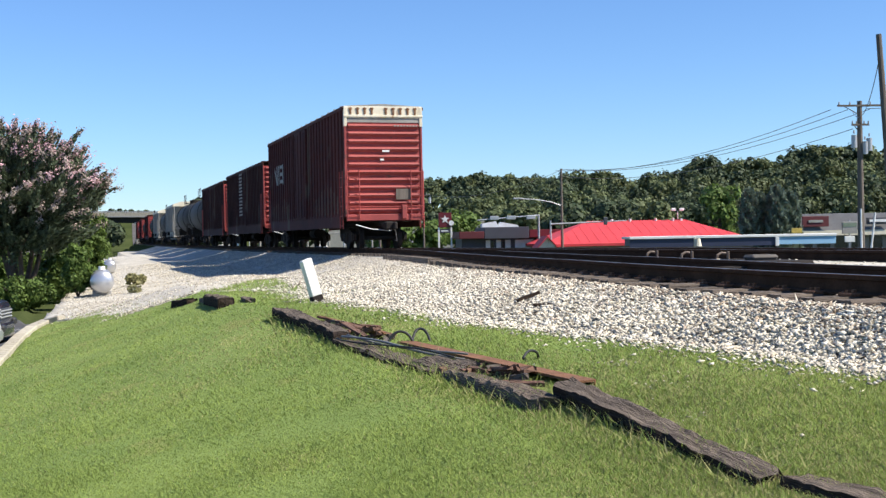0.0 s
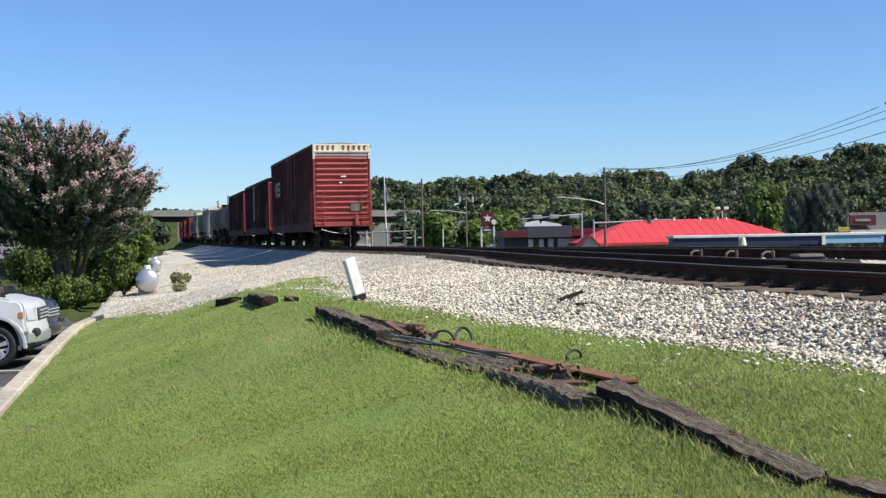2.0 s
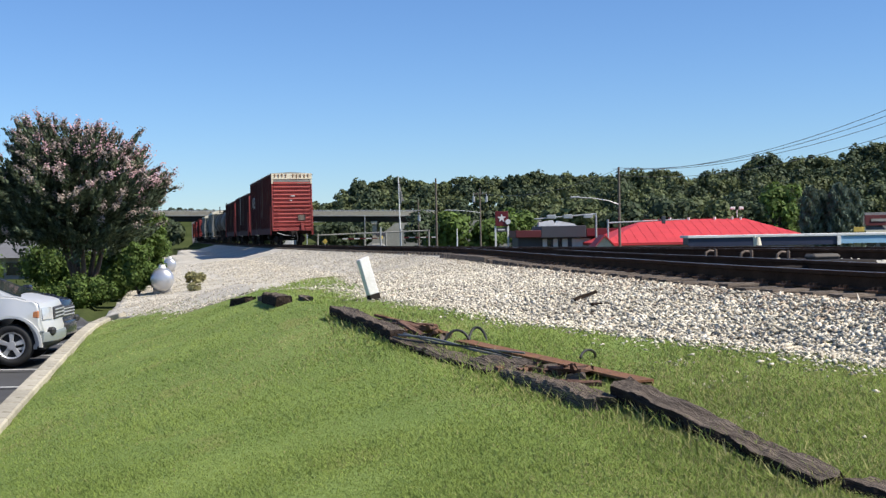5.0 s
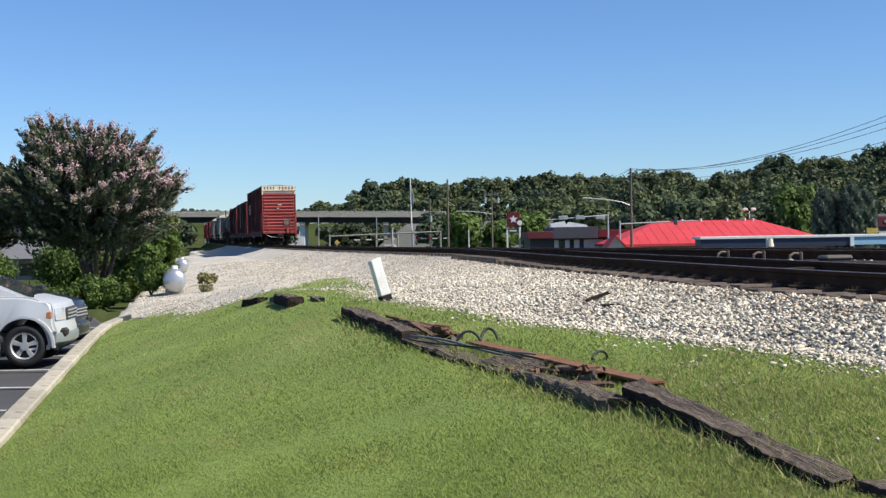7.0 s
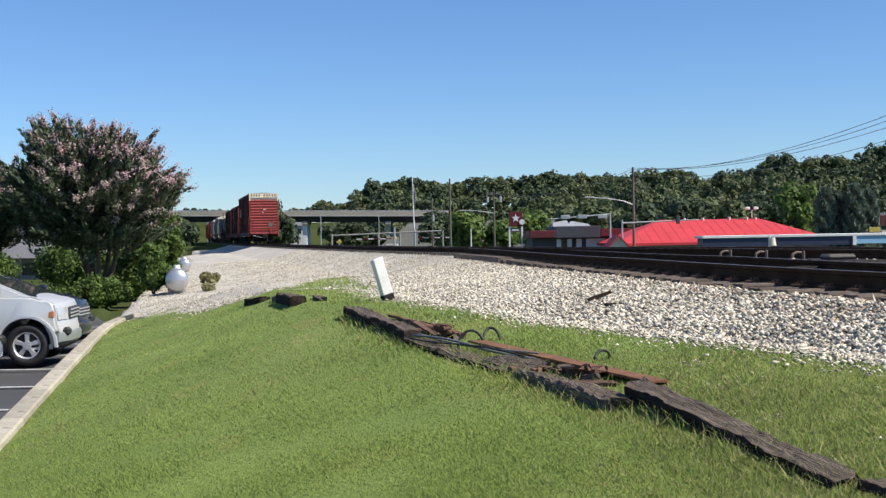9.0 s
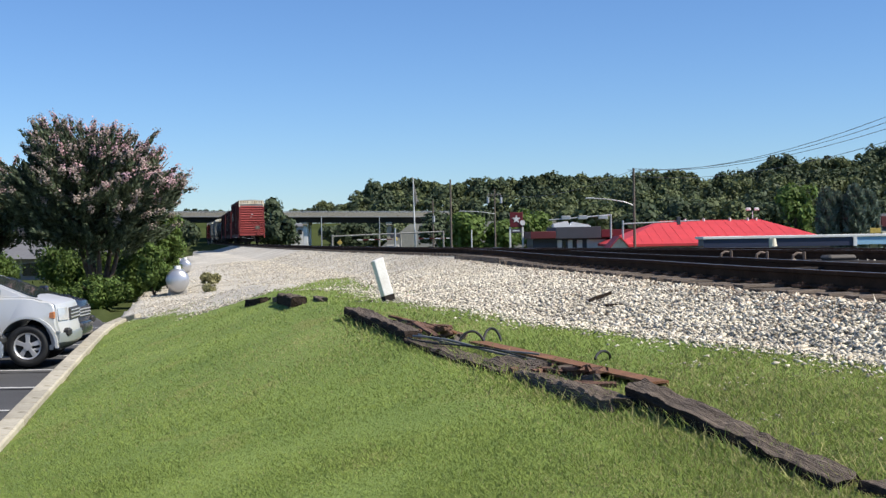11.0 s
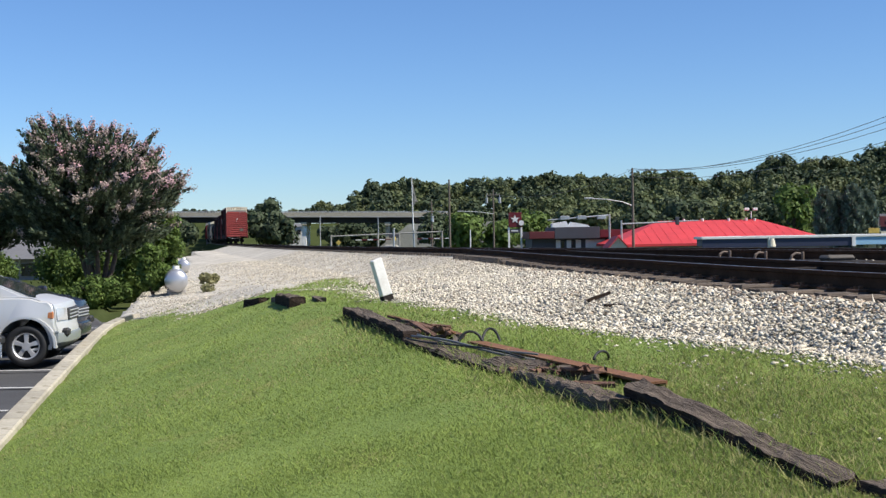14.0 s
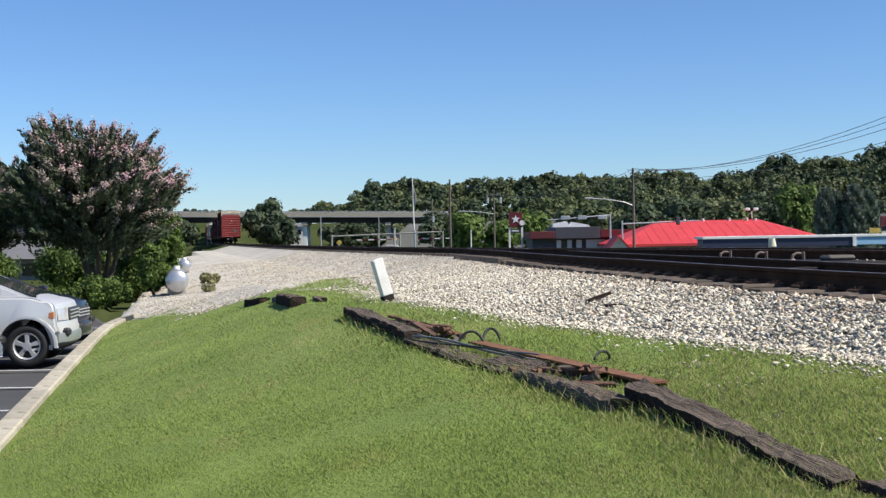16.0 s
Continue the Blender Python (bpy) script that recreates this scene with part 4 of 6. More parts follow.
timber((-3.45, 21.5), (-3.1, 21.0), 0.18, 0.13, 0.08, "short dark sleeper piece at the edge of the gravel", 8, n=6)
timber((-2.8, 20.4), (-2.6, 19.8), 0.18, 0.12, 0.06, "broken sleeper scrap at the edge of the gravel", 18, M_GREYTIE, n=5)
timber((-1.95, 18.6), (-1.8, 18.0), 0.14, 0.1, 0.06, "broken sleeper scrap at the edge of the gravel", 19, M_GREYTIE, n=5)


def scrap():
    rng = np.random.default_rng(21)
    # flat rusted steel strip
    a, b = Vector((0.28, 11.0, ground_z(0.28, 11.0) + 0.055)), Vector((1.46, 8.3, ground_z(1.46, 8.3) + 0.04))
    st = empty("steel_strip", Matrix.Translation((a + b) / 2) @ (b - a).to_track_quat("Y", "Z").to_matrix().to_4x4(), "long flat orange-rusted steel angle lying in the grass", "scrap steel")
    L = (b - a).length / 2
    bm = bmesh.new()
    extrude_profile(bm, [(-0.075, -0.07), (-0.06, -0.07), (-0.06, -0.01), (0.075, -0.01), (0.075, 0.008), (-0.075, 0.008)], -L, L, "y", 0.002)
    part("angle", bm, M_RUST, st)
    # cables on the second timber
    for dx, r, mt, lb in ((0.0, 0.011, M_CABLE, "grey plastic conduit lying along a sleeper"), (0.06, 0.009, M_CABLE, "thin grey conduit lying along a sleeper"), (-0.05, 0.008, M_BLACK, "thin black cable lying along a sleeper")):
        pts = []
        for i in range(13):
            t = i / 12
            x, y = -0.30 + dx + t * 1.0, 11.4 - t * 1.75
            pts.append((x + 0.02 * math.sin(7 * t + dx * 60), y, ground_z(x, y) + 0.085 + 0.02 * math.sin(5 * t + dx * 40)))
        tagged(part("conduit", tube(bmesh.new(), pts, r), mt, None, "", True), lb, "cable", "scrap cables")
    for c, r, h, turn in (((0.24, 10.95), 0.115, 0.165, 8), ((0.43, 11.1), 0.08, 0.15, 30)):
        z = ground_z(*c)
        pts = [(c[0] + math.cos(t) * r * 1.05, c[1] + math.sin(t) * 0.05 * turn / 10, z - 0.01 + max(math.sin(t), -0.3) * h) for t in np.linspace(-0.2 if turn > 10 else 0.1, 3.3, 18)]
        tagged(part("cable_loop", tube(bmesh.new(), pts, 0.013), M_BLACK, None, "", True), "stiff black cable loop standing out of the grass", "cable", "scrap cables")
    pts = [(1.22 + 0.06 * math.cos(t) * 1.3, 9.6 - 0.1 * t, ground_z(1.26, 9.6) + 0.02 + 0.075 * math.sin(t)) for t in np.linspace(0, 2.8, 12)]
    tagged(part("cable_loop", tube(bmesh.new(), pts, 0.011), M_BLACK, None, "", True), "small black cable end standing out of the grass", "cable", "scrap cables")
    # rotten bark and splinters
    for i in range(26):
        t = rng.uniform(0, 1)
        if i < 16:
            x, y = -0.5 + t * 0.65 + rng.normal(0, 0.07), 13.0 - t * 1.5 + rng.normal(0, 0.12)
        else:
            x, y = 0.72 + t * 0.5 + rng.normal(0, 0.06), 9.5 - t * 1.3 + rng.normal(0, 0.1)
        bm = sleeper_bm(rng.uniform(0.15, 0.6), rng.uniform(0.04, 0.1), rng.uniform(0.02, 0.05), 0.02, rng, 5)
        ob = part("wood_splinter", bm, M_BROWN if i % 3 else M_GREYTIE)
        ob.matrix_basis = pose(x, y, ground_z(x, y) + rng.uniform(0.05, 0.11), rng.normal(0, 8), rng.normal(0, 10), 18 + rng.normal(0, 35))
        tagged(ob, "rotten reddish-brown splinter of sleeper wood", "wood splinter", "wood splinters")
    ob = part("steel_strip", sleeper_bm(1.9, 0.06, 0.03, 0.012, rng, 10), M_RUST)
    ob.matrix_basis = pose(-0.25, 12.4, ground_z(-0.25, 12.4) + 0.1, 1.5, 4, 21)
    tagged(ob, "narrow rusted steel bar beside a sleeper", "scrap steel")
    # dark splinter standing in the ballast
    ob = part("wood_splinter", sleeper_bm(0.3, 0.04, 0.04, 0.02, rng, 6), M_OLDTIE)
    ob.matrix_basis = pose(1.78, 13.9, ground_z(1.75, 13.95) + 0.08, 16, 0, -62)
    tagged(ob, "dark wooden splinter poking from the gravel", "wood splinter", "wood splinters")
    ob = part("wood_splinter", sleeper_bm(0.18, 0.07, 0.04, 0.015, rng, 4), M_OLDTIE)
    ob.matrix_basis = pose(1.82, 13.1, ground_z(1.8, 13.1) + 0.05, 0, 0, -75)
    tagged(ob, "small dark wood chip on the gravel", "wood splinter", "wood splinters")


scrap()


def marker_post():
    x, y = -0.80, 17.75
    p = empty("marker_post", pose(x, y, ground_z(x, y) - 0.03) @ pose(0, 0, 0, -4, -15, 24), "leaning whitewashed concrete marker post with dark foot", "marker post")
    bm = bmesh.new()
    box(bm, -0.078, 0.078, -0.07, 0.07, 0.12, 0.67, 0.012)
    for v in bm.verts:
        if v.co.z > 0.6:
            v.co.z += v.co.x * 0.12
    part("shaft", bm, M_POST, p)
    bm = bmesh.new()
    box(bm, -0.082, 0.082, -0.074, 0.074, -0.15, 0.125, 0.01)
    part("foot", bm, M_UNDER, p, "dark creosoted foot")


marker_post()


# ---- kerb and car park ----
def build_kerb():
    path = [(-9, 9.13), (0, 8.96), (8, 8.86), (16.4, 8.65), (24, 8.40), (29, 8.22), (31.2, 8.05), (32.2, 7.75), (31.9, 7.4), (30.3, 7.05)]
    pts = []
    for (u0, s0), (u1, s1) in zip(path, path[1:]):
        n = max(1, int(math.hypot(u1 - u0, s1 - s0) / 1.2))
        pts += [(u0 + (u1 - u0) * i / n, s0 + (s1 - s0) * i / n) for i in range(n)]
    pts.append(path[-1])
    k = empty("kerb", Matrix(), "pale worn concrete kerb round the lawn", "kerb", kind="structure")
    for i, ((u0, s0), (u1, s1)) in enumerate(zip(pts, pts[1:])):
        x0, y0 = xy(u0, s0)
        x1, y1 = xy(u1, s1)
        z0, z1 = float(height(u0, s0 - 0.35)), float(height(u1, s1 - 0.35))
        if s0 < 7.6:
            z0, z1 = float(height(u0, s0)) - 0.02, float(height(u1, s1)) - 0.02
        L = math.hypot(x1 - x0, y1 - y0)
        bm = bmesh.new()
        box(bm, -0.13, 0.13, -L / 2 + 0.006, L / 2 - 0.006, -0.95 if u0 < 12 else -0.3, 0.015, 0.022)
        ob = part("kerb_stone", bm, M_CONC, k)
        ob.matrix_basis = pose((x0 + x1) / 2, (y0 + y1) / 2, (z0 + z1) / 2, 0, 0, math.degrees(math.atan2(-(x1 - x0), y1 - y0))) @ pose(0, 0, 0, math.degrees(math.atan2(z1 - z0, L)), 0, 0)


build_kerb()


def bay_lines():
    for i in range(-3, 5):
        u = 24.26 + i * 2.63
        x, y = xy(u, kerb(u) + 0.42)
        bm = bmesh.new()
        box(bm, -4.6, 0, -0.055, 0.055, 0, 0.004)
        ob = part("bay_line", bm, M_LINE)
        ob.matrix_basis = pose(x, y, -0.947)
        tagged(ob, "worn white parking bay line on asphalt", "road marking", "parking bay lines", "structure")


bay_lines()


def arc(cx, cz, r, a0, a1, n=12):
    return [(cx + r * math.cos(radians(a0 + (a1 - a0) * i / n)), cz + r * math.sin(radians(a0 + (a1 - a0) * i / n))) for i in range(n + 1)]


def loft(bm, outline, widths):
    """Side outline (x, z) with a half width for each point, closed across the middle."""
    left = [bm.verts.new((x, -w, z)) for (x, z), w in zip(outline, widths)]
    right = [bm.verts.new((x, w, z)) for (x, z), w in zip(outline, widths)]
    bm.faces.new(left[::-1])
    bm.faces.new(right)
    n = len(outline)
    for i in range(n):
        j = (i + 1) % n
        bm.faces.new((left[i], left[j], right[j], right[i]))
    bmesh.ops.recalc_face_normals(bm, faces=bm.faces[:])


def car(name, m, paint, label, L, H, hood, wr, trim, suv=True):
    """A parked car, nose to +x, front axle at x = 0, ground at z = 0."""
    c = empty(name, m, label, "car", "parked cars")
    wb, fo, ro = L * 0.605, L * 0.147, L * 0.195
    belt, w = hood * 0.98, 0.92
    ar = wr + (0.12 if suv else 0.075)
    low = 0.33 if suv else 0.22
    # lower body with wheel arches cut in its outline
    out = [(fo - 0.36, low), (fo - 0.05, low + 0.04), (fo, 0.5), (fo, 0.66), (fo - 0.03, 0.74), (fo - 0.05, hood - 0.14), (fo - 0.09, hood - 0.05), (fo - 0.2, hood - 0.005), (fo - 0.4, hood + 0.03), (0.1, hood + 0.08), (-0.1, hood + 0.10)]
    out += [(-wb - ro * 0.9, hood + 0.12), (-wb - ro, 0.9), (-wb - ro, low + 0.1)]
    out += [(-wb - ar, low)] + arc(-wb, wr, ar, 190, -10)[1:-1] + [(-wb + ar, low)]
    out += [(-ar, low)] + arc(0, wr, ar, 190, -10)[1:-1] + [(ar, low)]
    bm = bmesh.new()
    # plan: full width along the sides, corners drawn round at the nose
    cols = (-1, -0.93, -0.8, -0.5, 0, 0.5, 0.8, 0.93, 1)
    lines = []
    for q in cols:
        row = []
        for x, z in out:
            nose = max(0.0, min(1.0, (x - fo + 0.55) / 0.5))
            tail = max(0.0, min(1.0, (-wb - ro * 0.5 - x) / 0.4))
            crown = 0.035 * (1 - q * q) if z > hood - 0.2 and x > -0.2 else 0.0
            tuck = 0.06 if z > hood - 0.03 else 0.16 * max(0.0, 0.88 - z)
            row.append(bm.verts.new((x - nose * 0.16 * abs(q) ** 4 + tail * 0.15 * q ** 4, q * (w - tuck - 0.05 * nose), z + crown)))
        lines.append(row)
    bm.faces.new(lines[0][::-1])
    bm.faces.new(lines[-1])
    for la, lb in zip(lines, lines[1:]):
        for i in range(len(out)):
            j = (i + 1) % len(out)
            bm.faces.new((la[i], la[j], lb[j], lb[i]))
    bmesh.ops.recalc_face_normals(bm, faces=bm.faces[:])
    bmesh.ops.bevel(bm, geom=[e for e in bm.edges if len(e.link_faces) == 2 and any(len(f.verts) > 6 for f in e.link_faces)], offset=0.035, segments=3, affect="EDGES")
    bmesh.ops.triangulate(bm, faces=[f for f in bm.faces if len(f.verts) > 4])
    body = part("body", bm, paint, c, "", "angle")
    # cabin: pillars and roof as a shell, glass set in
    a0, a1, a2, a3 = (0.12 if suv else -0.05, hood + 0.06), (-1.1, H - 0.06), (-wb - ro * 0.55, H - 0.08), (-wb - ro * 0.95, hood + 0.09)
    bm = bmesh.new()
    loft(bm, [a0, a1, (-1.9, H), (-2.8, H), a2, a3], [w - 0.10, w - 0.25, w - 0.26, w - 0.26, w - 0.26, w - 0.12])
    bmesh.ops.bevel(bm, geom=bm.edges[:], offset=0.035, segments=2, affect="EDGES")
    part("roof", bm, paint, c, "", "angle")
    bm = bmesh.new()
    d = 0.012
    q = [Vector((a0[0] + d, y, a0[1] + 0.02)) for y in (-w + 0.2, w - 0.2)] + [Vector((a1[0] + d + 0.06, y, a1[1] - 0.05)) for y in (w - 0.33, -w + 0.33)]
    vs = [bm.verts.new(v + Vector((0.012, 0, 0.006))) for v in q]
    bm.faces.new(vs)
    r = bmesh.ops.extrude_face_region(bm, geom=bm.faces[:])
    for v in [g for g in r["geom"] if isinstance(g, bmesh.types.BMVert)]:
        v.co -= Vector((0.02, 0, 0.01))
    part("windscreen", bm, M_GLASS, c, "dark reflective windscreen")
    for k in (-1, 1):
        for x0, x1, t0 in ((-0.5, -1.75, 0.72), (-1.83, -2.75, 0.0), (-2.83, -wb - 0.35, 0.0)):
            bm = bmesh.new()
            yb, yt = k * (w - 0.085), k * (w - 0.235)
            xs = (x0, x1, x1, x0 - t0)
            vs = [bm.verts.new((x, y, z)) for x, y, z in zip(xs, (yb, yb, yt, yt), (hood + 0.15, hood + 0.15, H - 0.15, H - 0.15))]
            bm.faces.new(vs)
            r = bmesh.ops.extrude_face_region(bm, geom=bm.faces[:])
            for v in [g for g in r["geom"] if isinstance(g, bmesh.types.BMVert)]:
                v.co.y -= k * 0.05
            part("side_window", bm, M_GLASS, c)
        bm = bmesh.new()
        box(bm, -0.62, -0.42, k * (w + 0.02), k * (w + 0.2), hood + 0.12, hood + 0.28, 0.04)
        part("wing_mirror", bm, trim, c)
        bm = bmesh.new()
        box(bm, -wb + ar + 0.1, -ar - 0.05, k * (w - 0.12), k * (w - 0.04), low - 0.03, low + 0.13, 0.015)
        part("sill", bm, trim, c)
        # lamps that wrap the corner
        z0, z1 = hood - 0.36, hood - 0.12

        def corner(q0, q1, back, proud):
            """A curved lens over the nose's corner, from one breadth to another."""
            bm = bmesh.new()
            rows = []
            for i in range(7):
                q = q0 + (q1 - q0) * i / 6
                x = fo - 0.045 - 0.15 * q ** 4 - back * max(0, q - 0.9) * 10
                y = k * (q * (w - 0.06) + proud * q ** 6)
                rows.append([bm.verts.new((x + proud, y, z0 + 0.02)), bm.verts.new((x + proud - 0.03, y, z1)), bm.verts.new((x - 0.1, y * 0.96, z1)), bm.verts.new((x - 0.1, y * 0.96, z0))])
            for ra, rb in zip(rows, rows[1:]):
                for j in range(4):
                    bm.faces.new((ra[j], ra[(j + 1) % 4], rb[(j + 1) % 4], rb[j]))
            bm.faces.new(rows[0])
            bm.faces.new(rows[-1][::-1])
            bmesh.ops.recalc_face_normals(bm, faces=bm.faces[:])
            return bm
        part("headlight", corner(0.55, 0.94, 0.0, 0.02), M_LAMPC, c, "clear headlamp")
        bm = box(bmesh.new(), fo - 0.34, fo - 0.21, k * (w - 0.12), k * (w - 0.045), z0 + 0.05, z1 - 0.05, 0.02)
        part("indicator", bm, M_AMBER, c, "amber corner lens")
        part("bumper_crease", box(bmesh.new(), ar + 0.01, fo - 0.12, k * (w - 0.1), k * (w - 0.03), 0.60, 0.64, 0.01), trim, c)
        bm = bmesh.new()
        box(bm, fo - 0.22, fo + 0.03, k * (w - 0.42), k * (w - 0.2), 0.53, 0.68, 0.04)
        part("fog_lamp", bm, M_BLACK, c, "dark recessed fog lamp")
        # wheel arch lips
        for wx in (0, -wb):
            bm = bmesh.new()
            pr = arc(wx, wr, ar + 0.05, 185, -5, 18) + arc(wx, wr, ar - 0.005, -5, 185, 18)
            extrude_profile(bm, pr, k * (w - 0.12), k * (w + 0.005), "y", 0.006)
            part("arch_flare", bm, paint, c)
    bm = bmesh.new()
    profile = [(fo - 0.45, low), (fo - 0.06, low + 0.02), (fo + 0.03, low + 0.1), (fo + 0.04, 0.55), (fo + 0.02, 0.6), (fo - 0.45, 0.6)]
    lines = [[bm.verts.new((max(x - 0.17 * abs(q) ** 4, ar + 0.01), q * (w - 0.05), z)) for x, z in profile] for q in (-1, -0.93, -0.8, -0.5, 0, 0.5, 0.8, 0.93, 1)]
    for la, lb in zip(lines, lines[1:]):
        for i in range(6):
            bm.faces.new((la[i], la[(i + 1) % 6], lb[(i + 1) % 6], lb[i]))
    bm.faces.new(lines[0])
    bm.faces.new(lines[-1][::-1])
    bmesh.ops.recalc_face_normals(bm, faces=bm.faces[:])
    part("front_bumper", bm, trim, c, "front bumper", "angle")
    bm = bmesh.new()
    box(bm, fo - 0.12, fo - 0.01, -0.42, 0.42, hood - 0.36, hood - 0.13, 0.02)
    part("grille", bm, M_PLASTIC, c, "dark front grille")
    for z in (hood - 0.31, hood - 0.245, hood - 0.18):
        part("grille_bar", box(bmesh.new(), fo - 0.05, fo + 0.005, -0.4, 0.4, z - 0.012, z + 0.012, 0.004), M_CHROME, c)
    bm = bmesh.new()
    box(bm, -wb - ro + 0.1, fo - 0.15, -w + 0.2, w - 0.2, low - 0.05, 0.62)
    part("floor_pan", bm, M_BLACK, c)
    for wx in (0, -wb):
        for k in (-1, 1):
            wh = new("wheel")
            wh.parent = c
            wh.location = (wx, k * (w - 0.16), wr)
            bm = bmesh.new()
            pr = [(wr * 0.62, -0.11), (wr * 0.93, -0.12), (wr, -0.08), (wr, 0.08), (wr * 0.93, 0.12), (wr * 0.62, 0.11)]
            ring = [[bm.verts.new((math.cos(t) * r, y, math.sin(t) * r)) for r, y in pr] for t in np.linspace(0, 6.2832, 33)[:-1]]
            for i in range(32):
                for j in range(len(pr)):
                    a, b = ring[i], ring[(i + 1) % 32]
                    bm.faces.new((a[j], a[(j + 1) % len(pr)], b[(j + 1) % len(pr)], b[j]))
            bmesh.ops.recalc_face_normals(bm, faces=bm.faces[:])
            part("tyre", bm, M_BLACK, wh, "black tyre", True)
            bm = bmesh.new()
            rod(bm, (0, -k * 0.02, 0), (0, k * 0.02, 0), wr * 0.63, n=28)
            part("wheel_well", bm, M_BLACK, wh)
            bm = bmesh.new()
            for i in range(5):
                t = i * 1.2566 + 0.3
                extrude_profile(bm, [(math.cos(t + o) * wr * q, math.sin(t + o) * wr * q) for q, o in ((0.12, -0.7), (0.6, -0.20), (0.6, 0.20), (0.12, 0.7))], k * 0.05, k * 0.1, "y", 0.008)
            rod(bm, (0, k * 0.05, 0), (0, k * 0.115, 0), wr * 0.2, n=14)
            pr = [(wr * 0.58, 0.02), (wr * 0.64, 0.02), (wr * 0.64, 0.115), (wr * 0.58, 0.1)]
            ring = [[bm.verts.new((math.cos(t) * r, k * y, math.sin(t) * r)) for r, y in pr] for t in np.linspace(0, 6.2832, 33)[:-1]]
            for i in range(32):
                for j in range(4):
                    a, b = ring[i], ring[(i + 1) % 32]
                    bm.faces.new((a[j], a[(j + 1) % 4], b[(j + 1) % 4], b[j]))
            bmesh.ops.recalc_face_normals(bm, faces=bm.faces[:])
            part("rim", bm, M_CHROME, wh, "bright five-spoke alloy rim")
    return c


# Darker than the body silver: shade of down-turned lower panels in the colour.
M_SHADETRIM = mat("silver_green_shaded_trim", (0.25, 0.275, 0.27), 0.4, 0.2, dark=(0.22, 0.24, 0.235), bump=0)
car("suv", pose(-7.68, 22.95, -0.95, 0, 0, 6), M_SILVER, "silver sport utility vehicle parked nose to the kerb", 4.8, 1.82, 1.17, 0.38, M_SHADETRIM)
car("hatchback", pose(-8.2, 25.5, -0.95, 0, 0, 1), M_NAVY, "dark blue car parked nose to the kerb", 4.5, 1.6, 1.04, 0.33, M_NAVY, False)
car("saloon_car", pose(-8.2, 20.1, -0.95, 0, 0, 0), M_PALE, "pale blue car parked nose to the kerb", 4.6, 1.45, 0.88, 0.31, M_PALE, False)


def propane_tank(x, y, r, L, turn, label, lift=0.15):
    """A lying gas tank, its belly lift metres above the ground on saddles."""
    z = ground_z(x, y) + lift
    t = empty("propane_tank", pose(x, y, z, 0, 0, turn), label, "gas tank", "gas tanks")
    bm = bmesh.new()
    pts = [(-L / 2 - r * 0.55 * math.cos(a), r * math.sin(a)) for a in np.linspace(0.02, 1.57, 8)] + [(L / 2 + r * 0.55 * math.cos(a), r * math.sin(a)) for a in np.linspace(1.57, 0.02, 8)]
    ring = [[bm.verts.new((math.cos(q) * rr, yy, r + 0.06 + math.sin(q) * rr)) for q in np.linspace(0, 6.2832, 25)[:-1]] for yy, rr in pts]
    for a, b in zip(ring, ring[1:]):
        for j in range(24):
            bm.faces.new((a[j], a[(j + 1) % 24], b[(j + 1) % 24], b[j]))
    bmesh.ops.recalc_face_normals(bm, faces=bm.faces[:])
    part("shell", bm, M_TANK, t, "", True)
    bm = bmesh.new()
    rod(bm, (0, -L * 0.3, 2 * r + 0.03), (0, -L * 0.3, 2 * r + 0.17), 0.13, 0.11, 16)
    part("dome_lid", bm, M_WHITE, t, "white valve cover")
    for yy in (-L * 0.35, L * 0.35):
        bm = bmesh.new()
        box(bm, -r * 0.8, r * 0.8, yy - 0.1, yy + 0.1, -0.1 - lift, 0.14, 0.02)
        part("saddle", bm, M_GREYC, t)


propane_tank(-9.43, 43.0, 0.40, 1.9, 13, "silver propane tank on concrete saddles beside the shrubs", -0.085 - 0.46 - ground_z(-9.43, 43.0))
propane_tank(-14.9, 70.0, 0.36, 1.6, 13, "second silver propane tank farther along the bank", 0.0)


# ---- trees and shrubs ----
def limbs(bm, rng, base, height, spread, stems, r):
    tips = []
    for i in range(stems):
        a = 6.283 * i / stems + rng.uniform(-0.3, 0.3)
        out = spread * rng.uniform(0.4, 0.6)
        p0 = Vector(base) + Vector((math.cos(a) * 0.12, math.sin(a) * 0.12, -0.1))
        p3 = Vector(base) + Vector((math.cos(a) * out, math.sin(a) * out, height * rng.uniform(0.6, 0.8)))
        pts = [p0.lerp(p3, t) + Vector((0, 0, 0)) + Vector((math.cos(a), math.sin(a), 0)) * (-0.06 * out * math.sin(3.14 * t)) + Vector(rng.normal(0, 0.06, 3)) * t for t in np.linspace(0, 1, 8)]
        tube(bm, pts, lambda t: r * (1 - 0.75 * t), 7)
        for j in (3, 4, 5, 6, 7):
            for _ in range(2):
                b = a + rng.normal(0, 0.9)
                q = pts[j] + Vector((math.cos(b) * spread * 0.25, math.sin(b) * spread * 0.25, height * rng.uniform(0.05, 0.14)))
                tube(bm, [pts[j], pts[j].lerp(q, 0.5) + Vector((0, 0, -0.1)), q], lambda t: r * 0.3 * (1 - 0.7 * t), 5)
                tips.append(q)
    return tips


